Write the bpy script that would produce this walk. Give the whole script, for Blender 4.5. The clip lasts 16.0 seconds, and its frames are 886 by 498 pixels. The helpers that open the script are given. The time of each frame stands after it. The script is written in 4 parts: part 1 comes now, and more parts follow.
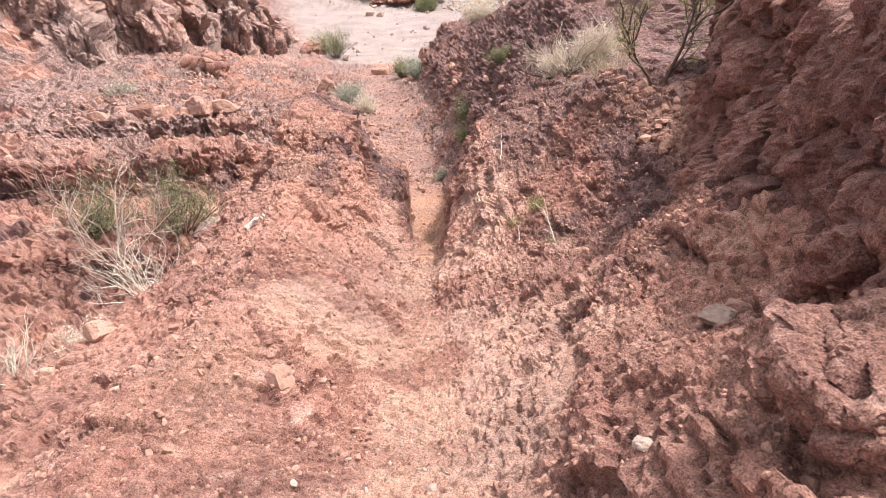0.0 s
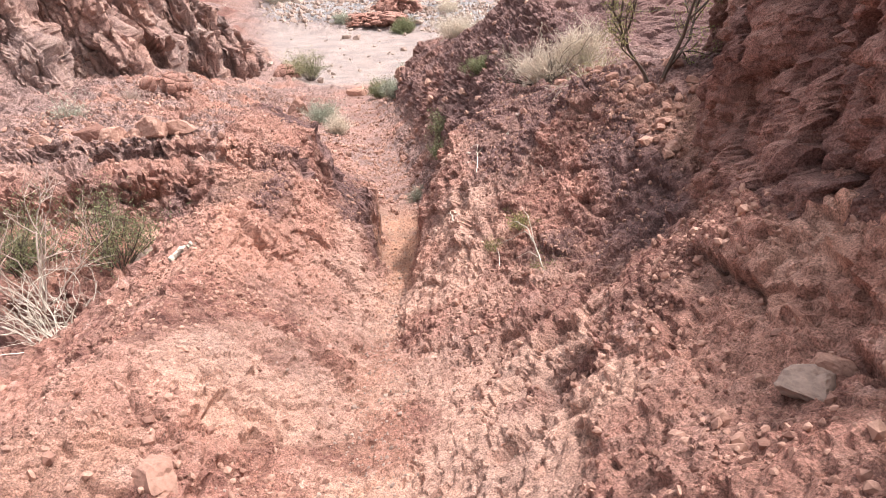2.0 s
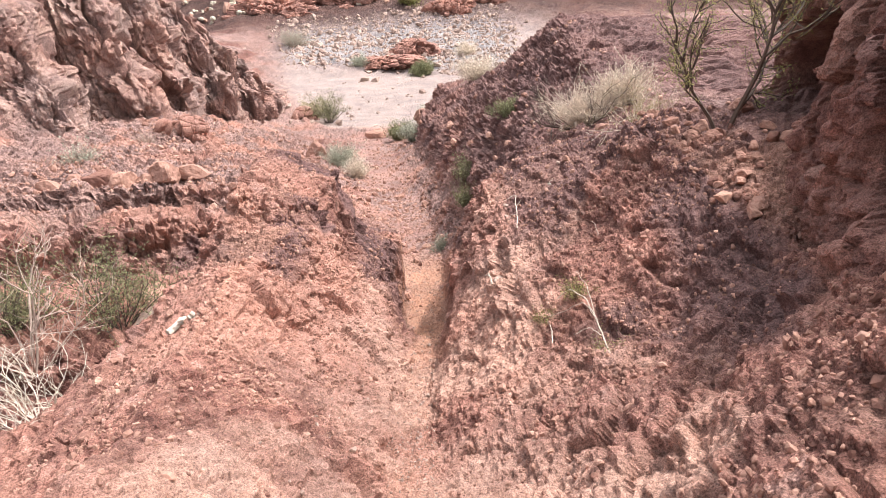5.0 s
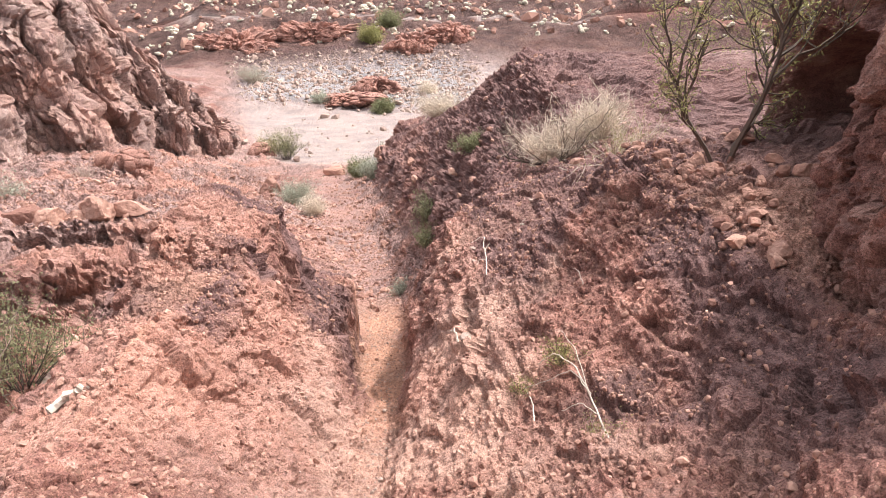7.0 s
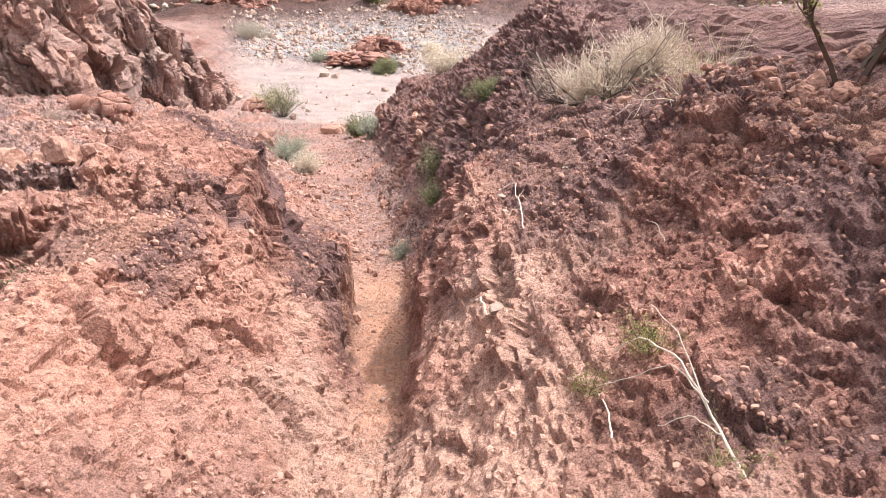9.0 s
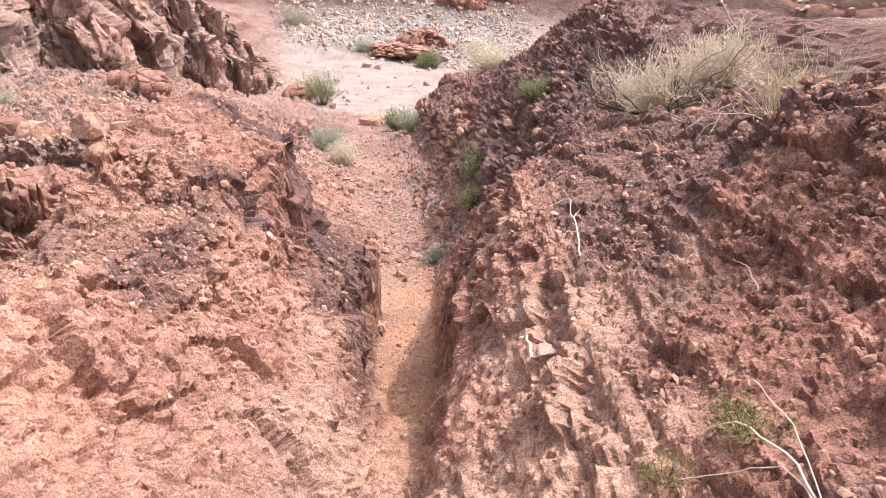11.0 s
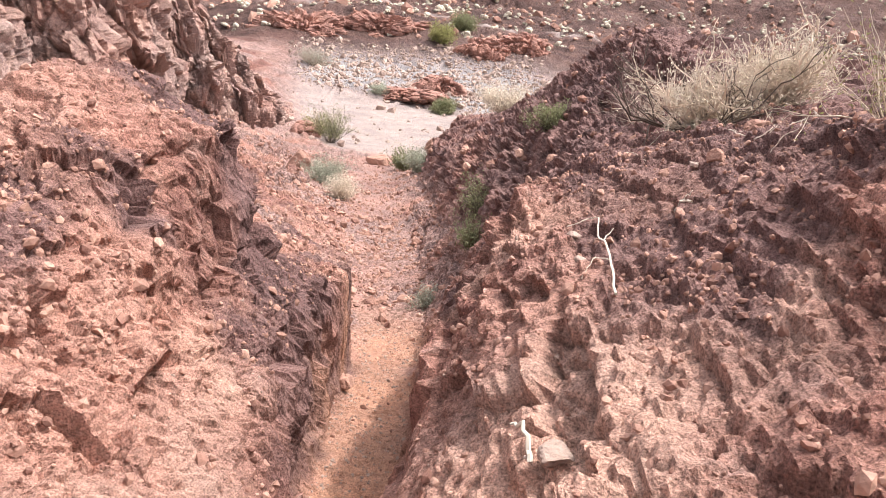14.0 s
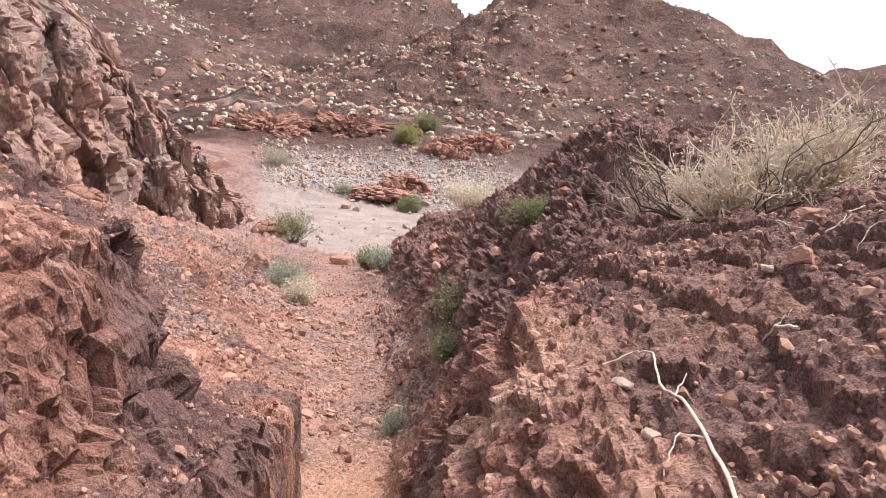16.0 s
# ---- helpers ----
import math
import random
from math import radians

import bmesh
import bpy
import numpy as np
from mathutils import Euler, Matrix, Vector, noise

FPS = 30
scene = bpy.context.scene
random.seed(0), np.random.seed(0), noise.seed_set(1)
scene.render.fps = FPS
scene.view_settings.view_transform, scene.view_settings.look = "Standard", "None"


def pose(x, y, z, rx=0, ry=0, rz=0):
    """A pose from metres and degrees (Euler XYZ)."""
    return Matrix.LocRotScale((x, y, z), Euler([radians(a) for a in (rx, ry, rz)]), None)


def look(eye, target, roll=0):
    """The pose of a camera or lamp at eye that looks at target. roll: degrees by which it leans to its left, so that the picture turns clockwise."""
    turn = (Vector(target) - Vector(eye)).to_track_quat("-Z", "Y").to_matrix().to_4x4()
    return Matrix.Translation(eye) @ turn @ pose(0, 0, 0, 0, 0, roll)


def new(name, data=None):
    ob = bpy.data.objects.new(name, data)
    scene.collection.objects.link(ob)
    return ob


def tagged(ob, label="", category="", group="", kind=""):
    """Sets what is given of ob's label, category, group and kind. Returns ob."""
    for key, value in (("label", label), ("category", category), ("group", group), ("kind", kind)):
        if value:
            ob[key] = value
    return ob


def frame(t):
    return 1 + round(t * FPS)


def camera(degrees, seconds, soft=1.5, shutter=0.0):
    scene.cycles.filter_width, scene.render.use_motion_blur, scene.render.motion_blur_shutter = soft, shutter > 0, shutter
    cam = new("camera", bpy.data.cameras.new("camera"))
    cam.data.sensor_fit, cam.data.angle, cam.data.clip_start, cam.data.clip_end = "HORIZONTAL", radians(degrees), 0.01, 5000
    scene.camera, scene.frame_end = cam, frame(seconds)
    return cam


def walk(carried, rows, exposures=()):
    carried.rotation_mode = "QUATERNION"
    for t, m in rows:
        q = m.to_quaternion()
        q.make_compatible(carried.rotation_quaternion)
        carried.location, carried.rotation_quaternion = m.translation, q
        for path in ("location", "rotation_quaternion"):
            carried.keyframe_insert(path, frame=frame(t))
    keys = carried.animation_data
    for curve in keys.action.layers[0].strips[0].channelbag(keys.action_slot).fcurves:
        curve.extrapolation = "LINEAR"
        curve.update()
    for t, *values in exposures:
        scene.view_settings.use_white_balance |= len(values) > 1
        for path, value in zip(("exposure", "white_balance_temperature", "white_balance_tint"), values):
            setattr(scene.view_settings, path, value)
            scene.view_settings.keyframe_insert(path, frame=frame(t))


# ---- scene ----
cam = camera(64.0, 16.0, soft=0.7)
# seconds, eye, target and roll
PATH = [
    (0, (0.084, 0.023, 1.569), (0.055, 1.846, 0.748), -1.0),
    (0.5, (0.136, 0.21, 1.506), (0.11, 2.038, 0.695), -1.4),
    (1, (0.292, 0.56, 1.409), (0.288, 2.396, 0.614), -1.4),
    (1.5, (0.316, 0.872, 1.232), (0.332, 2.714, 0.453), -1.7),
    (2, (0.244, 1.159, 1.097), (0.257, 3.009, 0.338), -1.9),
    (2.5, (0.276, 1.372, 1.139), (0.273, 3.228, 0.395), -2.1),
    (3, (0.212, 1.624, 1.087), (0.18, 3.487, 0.362), -2.4),
    (3.5, (0.115, 1.724, 1.027), (0.049, 3.598, 0.331), -1.6),
    (4, (0.055, 1.808, 1.028), (-0.022, 3.696, 0.373), -0.2),
    (4.2, (0.061, 1.897, 1.02), (-0.011, 3.785, 0.364), -0.8),
    (6.3, (0.03, 2.413, 0.957), (0.055, 4.32, 0.354), -1.8),
    (6.5, (0.029, 2.604, 0.884), (0.069, 4.517, 0.302), -1.6),
    (7, (0.074, 3.008, 0.778), (0.161, 4.928, 0.225), -1.0),
    (7.5, (0.135, 3.383, 0.536), (0.242, 5.305, -0.005), -1.6),
    (8, (0.117, 3.65, 0.429), (0.211, 5.562, -0.15), -0.9),
    (8.5, (0.051, 4.038, 0.278), (0.151, 5.935, -0.346), 0.6),
    (9, (-0.034, 4.332, 0.216), (0.061, 6.228, -0.416), 0.9),
    (9.5, (-0.126, 4.569, 0.142), (-0.064, 6.467, -0.487), 1.5),
    (10, (-0.166, 4.66, 0.19), (-0.134, 6.557, -0.442), 2.3),
    (10.2, (-0.151, 4.707, 0.202), (-0.131, 6.603, -0.433), 2.7),
    (12.3, (-0.03, 5.382, 0.049), (-0.001, 7.274, -0.6), 5.2),
    (12.5, (-0.051, 5.435, 0.043), (-0.024, 7.329, -0.599), 5.2),
    (13, (-0.031, 5.615, -0.035), (-0.006, 7.516, -0.653), 5.3),
    (13.5, (0.057, 5.982, -0.139), (0.063, 7.897, -0.714), 5.2),
    (14, (0.118, 6.283, -0.378), (0.09, 8.217, -0.888), 7.0),
    (14.5, (0.132, 6.51, -0.432), (0.039, 8.453, -0.898), 9.3),
    (15, (0.141, 6.599, -0.303), (0.003, 8.55, -0.721), 8.0),
    (15.5, (0.068, 6.969, -0.352), (-0.038, 8.942, -0.662), 8.9),
    (16, (0.059, 7.39, -0.488), (0.092, 9.376, -0.722), 6.1),
]
walk(cam, [(t, look(eye, target, roll)) for t, eye, target, roll in PATH],
     exposures=[(0, 0.28), (4, 0.28), (8, 0.35), (13.5, 0.35), (15.5, 0.22), (16, 0.02)])

# ---- light ----
world = bpy.data.worlds.new("sky")
scene.world = world
world.use_nodes = True
wn = world.node_tree.nodes
sky = wn.new("ShaderNodeTexSky")
SUN_ELEV, SUN_AZ = 65.0, 80.0  # degrees; azimuth clockwise from +y
sky.sky_type, sky.sun_disc = "NISHITA", False
sky.sun_elevation, sky.sun_rotation = radians(SUN_ELEV), radians(SUN_AZ)
sky.air_density, sky.dust_density, sky.ozone_density = 1.0, 5.0, 1.0
wn["Background"].inputs["Strength"].default_value = 0.15
haze = wn.new("ShaderNodeHueSaturation")  # thin high cloud whitens the whole sky
haze.inputs["Saturation"].default_value, haze.inputs["Value"].default_value = 0.3, 2.1
world.node_tree.links.new(sky.outputs["Color"], haze.inputs["Color"])
world.node_tree.links.new(haze.outputs["Color"], wn["Background"].inputs["Color"])
sun = new("sun", bpy.data.lights.new("sun", "SUN"))
sun.data.energy, sun.data.angle, sun.data.color = 3.6, radians(2.0), (1.0, 0.96, 0.92)
_e, _a = radians(SUN_ELEV), radians(SUN_AZ)
sun.matrix_world = look((0, 0, 0), (-math.sin(_a) * math.cos(_e), -math.cos(_a) * math.cos(_e), -math.sin(_e)))


# ---- numpy noise ----
def hash3(i, j, k, seed):
    n = (i.astype(np.int64) * 73856093) ^ (j.astype(np.int64) * 19349663) ^ (k.astype(np.int64) * 83492791) ^ (seed * 2654435761)
    n = (n ^ (n >> 13)) * 1274126177
    n = (n ^ (n >> 16)) * 668265263
    n = n ^ (n >> 15)
    return (n & 0xFFFFFF) / float(0x1000000)


def hash4(i, j, k, seed):
    """Four numbers from 0 to 1 for each cell."""
    n = (i.astype(np.int64) * 73856093) ^ (j.astype(np.int64) * 19349663) ^ (k.astype(np.int64) * 83492791) ^ (seed * 2654435761)
    n = (n ^ (n >> 13)) * 1274126177
    n = (n ^ (n >> 16)) * 668265263
    n = (n ^ (n >> 15)) * 2246822519
    n = n ^ (n >> 29)
    return [((n >> b) & 0x1FFF) / 8192.0 for b in (0, 13, 26, 39)]


def vnoise(x, y, z, seed=0):
    """Smooth value noise from -1 to 1."""
    i, j, k = np.floor(x), np.floor(y), np.floor(z)
    u, v, w = x - i, y - j, z - k
    u, v, w = (a * a * a * (a * (a * 6 - 15) + 10) for a in (u, v, w))
    out = 0
    for a in (0, 1):
        for b in (0, 1):
            for c in (0, 1):
                out = out + hash3(i + a, j + b, k + c, seed) * (u if a else 1 - u) * (v if b else 1 - v) * (w if c else 1 - w)
    return out * 2 - 1


def fbm(x, y, z, octaves=4, seed=0, ridged=False, gain=0.5):
    out, amp, total = 0, 1.0, 0.0
    for o in range(octaves):
        n = vnoise(x * 2.03**o, y * 2.03**o, z * 2.03**o, seed + o)
        out, total, amp = out + amp * ((1 - 2 * abs(n)) if ridged else n), total + amp, amp * gain
    return out / total


def blocks(x, y, z, seed=0, tilt=1.0, crack=0.5):
    """Fractured rock: space is cut into cells, each of which stands out and leans by its own amount, with cracks between them. About -1 to 1; also each cell's own number."""
    i, j, k = np.floor(x), np.floor(y), np.floor(z)
    best, second = np.full(x.shape, 9.0), np.full(x.shape, 9.0)
    val, own = np.zeros(x.shape), np.zeros(x.shape)
    for a in (-1, 0, 1):
        for b in (-1, 0, 1):
            for c in (-1, 0, 1):
                p, q, r = i + a, j + b, k + c
                h1, h2, h3, h4 = hash4(p, q, r, seed)
                dx, dy, dz = x - (p + 0.15 + 0.7 * h1), y - (q + 0.15 + 0.7 * h2), z - (r + 0.15 + 0.7 * h3)
                d = dx * dx + dy * dy + dz * dz
                near = d < best
                v = (h4 * 2 - 1) + tilt * ((h1 - 0.5) * dy + (h2 - 0.5) * dz + (h3 - 0.5) * dx) * 2
                second = np.where(near, best, np.minimum(second, d))
                val, own, best = np.where(near, v, val), np.where(near, h4, own), np.where(near, d, best)
    gap = np.sqrt(second) - np.sqrt(best)
    return val * (1.0 - 0.35 * best) - crack * np.exp(-gap / 0.055), own


def smooth(a, b, x):
    t = np.clip((x - a) / (b - a), 0, 1)
    return t * t * (3 - 2 * t)


# ---- the lie of the land ----
# y; the trail's middle, height and half width
TRAIL = np.array([
    (-4, 0.1, 1.3, 0.5), (0, 0.1, 0.0, 0.35), (2, 0.0, -0.62, 0.3), (3.2, -0.1, -1.03, 0.26), (4.2, -0.15, -1.33, 0.22), (5.2, -0.2, -1.6, 0.18),
    (6.4, -0.27, -1.98, 0.15), (7.5, -0.27, -2.22, 0.14), (8.95, -0.21, -2.38, 0.15), (9.2, -0.25, -2.72, 0.23), (10.6, -0.31, -2.9, 0.29), (12, -0.38, -3.14, 0.3),
    (14, -0.5, -3.42, 0.42), (18, -1.0, -3.72, 0.55), (26, -2.4, -4.15, 0.6), (34, -3.7, -4.55, 0.9), (42, -3.5, -4.65, 4.0), (54, -2.5, -3.75, 8.0), (68, -2.0, -0.5, 10.0), (80, 0.0, 0.6, 12.0), (900, 0.0, 0.6, 12.0)])
# y; then x and height above sea of foot, shoulder, crest, outer foot and the hollow's far side
LEFT = np.array([
    (-4, -0.9, 1.4, -1.5, 1.45, -2.2, 1.3, -4.0, 0.6, -8, 0.8), (0, -0.5, 0.1, -1.0, 0.15, -1.7, 0.15, -3.2, -0.9, -6, -1.4), (2, -0.5, -0.52, -1.0, -0.42, -1.6, -0.38, -3.0, -1.5, -6, -2.0),
    (3.2, -0.6, -0.98, -1.0, -0.8, -1.6, -0.62, -3.0, -1.8, -6, -2.4), (4.2, -0.6, -1.18, -1.05, -0.8, -1.5, -0.74, -3.0, -2.0, -6, -2.6), (5.2, -0.5, -1.4, -1.05, -1.06, -1.6, -0.97, -2.9, -2.0, -6, -2.7),
    (6.4, -0.6, -1.77, -1.0, -1.52, -1.75, -1.08, -2.9, -1.85, -5.6, -2.8), (7.5, -0.55, -2.06, -1.1, -1.73, -1.8, -1.08, -2.5, -1.5, -4.2, -2.9), (8.9, -0.46, -2.2, -1.1, -1.55, -1.55, -1.1, -2.2, -1.05, -3.7, -2.8)])
LEFT_FAR = np.array([
    (9.2, -0.70, -2.02, -1.05, -1.7, -1.42, -0.98, -2.15, -0.72, -3.2, -2.6), (10.7, -0.82, -1.95, -1.12, -1.72, -1.33, -0.9, -2.1, -0.62, -3.1, -2.6), (11.1, -0.84, -2.05, -1.18, -1.85, -1.5, -1.15, -2.3, -1.0, -3.3, -2.7), (11.5, -0.69, -2.06, -1.2, -1.98, -1.65, -1.95, -2.6, -2.3, -4.0, -2.7), (12.3, -0.76, -2.2, -1.25, -2.08, -1.7, -2.0, -3.0, -2.6, -5.0, -2.7), (12.8, -0.9, -3.1, -1.4, -2.7, -1.9, -2.4, -3.2, -2.65, -5.1, -2.6),
    (14, -1.1, -3.3, -1.6, -3.0, -2.2, -2.7, -3.5, -2.6, -5.3, -2.5), (18, -1.8, -3.6, -2.5, -3.35, -3.3, -3.0, -4.5, -2.6, -6.2, -2.2), (26, -3.2, -4.1, -4.0, -3.95, -5.0, -3.7, -6.2, -3.2, -9, -2.2), (34, -4.9, -4.5, -6, -4.4, -7.5, -4.1, -9, -3.6, -13, -2.5),
    (42, -8, -4.5, -9.5, -4.4, -11, -4.1, -14, -3.6, -20, -2.0), (54, -11, -3.7, -12, -3.6, -13.5, -3.3, -16, -2.8, -22, -2.0), (68, -13, -0.5, -14, -0.4, -16, -0.2, -18, 0.0, -24, 0.5), (900, -13, 0, -14, 0, -16, 0, -18, 0, -24, 0)])
# y; then x and height of foot, inner edge, slope, bench and the ground above
RIGHT = np.array([
    (-4, 0.9, 1.5, 1.3, 1.9, 1.8, 2.6, 3.0, 2.9, 8, 4), (0, 0.65, 0.2, 0.95, 0.75, 1.5, 1.3, 2.5, 1.9, 8, 3), (2, 0.55, -0.38, 0.9, 0.1, 1.4, 0.3, 1.9, 0.8, 7, 2.6), (3.2, 0.5, -0.68, 1.0, -0.33, 1.5, -0.15, 1.9, 0.3, 7, 2.3),
    (4.2, 0.6, -0.97, 0.95, -0.6, 1.4, -0.15, 1.8, 0.1, 7, 2.0), (5.2, 0.45, -1.42, 0.95, -1.05, 1.5, -0.68, 1.9, -0.2, 7, 1.6), (6.4, 0.2, -1.66, 0.85, -1.32, 1.5, -1.1, 2.1, -0.6, 6, 0.8), (7.5, 0.12, -1.8, 0.6, -1.25, 1.2, -0.98, 2.1, -0.35, 6, 0.4), (8.9, 0.08, -1.7, 0.55, -1.15, 1.2, -0.85, 1.9, -0.1, 6, 0.4)])
RIGHT_FAR = np.array([
    (9.6, 0.1, -1.65, 0.32, -1.17, 1.3, -0.82, 2.4, -0.3, 6, -0.9), (10.6, 0.14, -1.8, 0.5, -1.0, 1.2, -0.75, 2.6, -0.35, 6, -0.9), (12, 0.2, -2.3, 0.6, -1.6, 1.2, -0.95, 2.7, -0.38, 6, -0.9), (14, 0.3, -2.65, 0.7, -1.9, 1.5, -0.95, 2.6, -0.2, 6, -0.8),
    (16, 0.22, -2.9, 0.5, -2.1, 1.15, -1.05, 2.5, 0.2, 6, 0.2), (18, 0.05, -3.05, 0.4, -2.2, 1.1, -1.15, 2.7, 0.45, 7, 0.3), (21.5, -0.3, -3.35, 0.1, -2.4, 1.0, -1.4, 3.0, 0.6, 7, 0.4),
    (26, -0.95, -3.75, -0.5, -2.75, 0.6, -1.9, 2.4, -0.7, 8, 0.2), (29.5, -1.3, -4.0, -0.8, -2.95, 0.2, -2.2, 1.9, -1.45, 8, -0.5), (34, -1.4, -4.4, -0.75, -3.2, -0.25, -2.4, 1.5, -1.95, 9, -1.6),
    (36, -0.2, -4.5, 0.5, -4.2, 1.2, -3.5, 3, -2.8, 10, -2.0), (42, 3, -4.5, 4, -4.3, 5, -4.0, 7, -3.4, 12, -2.5), (54, 7, -3.7, 9, -3.5, 11, -3.2, 13, -2.9, 18, -2.2), (68, 9, -0.5, 11, -0.4, 13, -0.2, 15, 0, 20, 0.4), (900, 13, 0, 14, 0, 15, 0, 16, 0, 22, 0)])
LEFT, RIGHT = np.vstack([LEFT, LEFT_FAR]), np.vstack([RIGHT, RIGHT_FAR])


def along(table, y):
    """The columns of a table at each y."""
    return [np.interp(y, table[:, 0], table[:, c]) for c in range(1, table.shape[1])]


def hills(x, y):
    """The far slopes and peaks."""
    wob = 14 * fbm(x / 45, y / 45, x * 0, 3, 5)
    h = np.full(x.shape, -1e3)
    # x, y, height and steepness of each peak, and how far its ridge runs in x
    for px, py, ph, st, run in ((-37, 235, 62, 0.80, 16), (36, 186, 49, 0.60, 7), (150, 285, 53, 1.5, 7), (215, 300, 74, 0.5, 4), (-150, 300, 45, 0.4, 30), (-230, 220, 70, 0.4, 60), (12, 128, 13, 0.35, 2)):
        d = np.hypot(np.maximum(abs(x - px) - run, 0), y - py)
        h = np.maximum(h, ph - st * d + wob * 0.35)
    h = np.maximum(h, -0.4 + 0.115 * (y - 68) + wob * 0.25)
    side = 0.25 * np.maximum(np.hypot(np.maximum(abs(x) - 30, 0), np.maximum(-y - 20, 0)), 0)
    return np.maximum(h, np.minimum(side, 60) - 6)


def land(x, y):
    """Height of the ground, before its roughness, for rows of constant y."""
    z = np.empty(x.shape)
    for r in range(x.shape[0]):
        yy = np.array([y[r, 0]])
        tx, tz, tw = (float(v[0]) for v in along(TRAIL, yy))
        lf, rt = [float(v[0]) for v in along(LEFT, yy)], [float(v[0]) for v in along(RIGHT, yy)]
        nodes = [(-60, lf[9] + 2.5)] + [(lf[c], lf[c + 1]) for c in (8, 6, 4, 2, 0)] + [(tx - tw, tz + 0.03), (tx, tz), (tx + tw, tz + 0.03)]
        nodes += [(rt[c], rt[c + 1]) for c in (0, 2, 4, 6, 8)] + [(60, rt[9] + 3)]
        nx, nz = zip(*nodes)
        z[r] = np.interp(x[r], nx, nz)
    return z


# ---- materials ----
def material(name, rough=0.9, spec=0.2):
    m = bpy.data.materials.new(name)
    m.use_nodes = True
    b = m.node_tree.nodes["Principled BSDF"]
    b.inputs["Roughness"].default_value = rough
    b.inputs["Specular IOR Level"].default_value = spec
    return m, m.node_tree.nodes, m.node_tree.links, b


def noise_node(n, l, scale, detail=6, rough=0.6, vec=None, distort=0.0):
    t = n.new("ShaderNodeTexNoise")
    t.inputs["Scale"].default_value, t.inputs["Detail"].default_value = scale, detail
    t.inputs["Roughness"].default_value, t.inputs["Distortion"].default_value = rough, distort
    if vec:
        l.new(vec, t.inputs["Vector"])
    return t.outputs["Fac"]


def ramp_node(n, l, fac, stops):
    r = n.new("ShaderNodeValToRGB")
    e = r.color_ramp.elements
    while len(e) < len(stops):
        e.new(0.5)
    for el, (p, c) in zip(e, stops):
        el.position, el.color = p, (*c, 1) if len(c) == 3 else c
    l.new(fac, r.inputs["Fac"])
    return r.outputs["Color"]


def mix_node(n, l, fac, a, b, mode="MIX"):
    m = n.new("ShaderNodeMix")
    m.data_type, m.blend_type = "RGBA", mode
    for sock, v in ((m.inputs[0], fac), (m.inputs[6], a), (m.inputs[7], b)):
        if isinstance(v, bpy.types.NodeSocket):
            l.new(v, sock)
        elif isinstance(v, (int, float)):
            sock.default_value = v
        else:
            sock.default_value = (*v, 1)
    return m.outputs[2]


def math_node(n, l, op, a, b=0.0, clamp=False):
    m = n.new("ShaderNodeMath")
    m.operation, m.use_clamp = op, clamp
    for sock, v in zip(m.inputs, (a, b)):
        if isinstance(v, bpy.types.NodeSocket):
            l.new(v, sock)
        else:
            sock.default_value = v
    return m.outputs[0]


def attr_node(n, name):
    a = n.new("ShaderNodeAttribute")
    a.attribute_name = name
    return a.outputs["Fac"]


def bump_node(n, l, b, height, strength, distance, before=None):
    k = n.new("ShaderNodeBump")
    k.inputs["Strength"].default_value, k.inputs["Distance"].default_value = strength, distance
    l.new(height, k.inputs["Height"])
    if before:
        l.new(before, k.inputs["Normal"])
    l.new(k.outputs["Normal"], b.inputs["Normal"])
    return k.outputs["Normal"]


def cells_node(n, l, scale, vec, feature="F1", out="Color"):
    t = n.new("ShaderNodeTexVoronoi")
    t.feature = feature
    t.inputs["Scale"].default_value = scale
    l.new(vec, t.inputs["Vector"])
    return t.outputs[out]


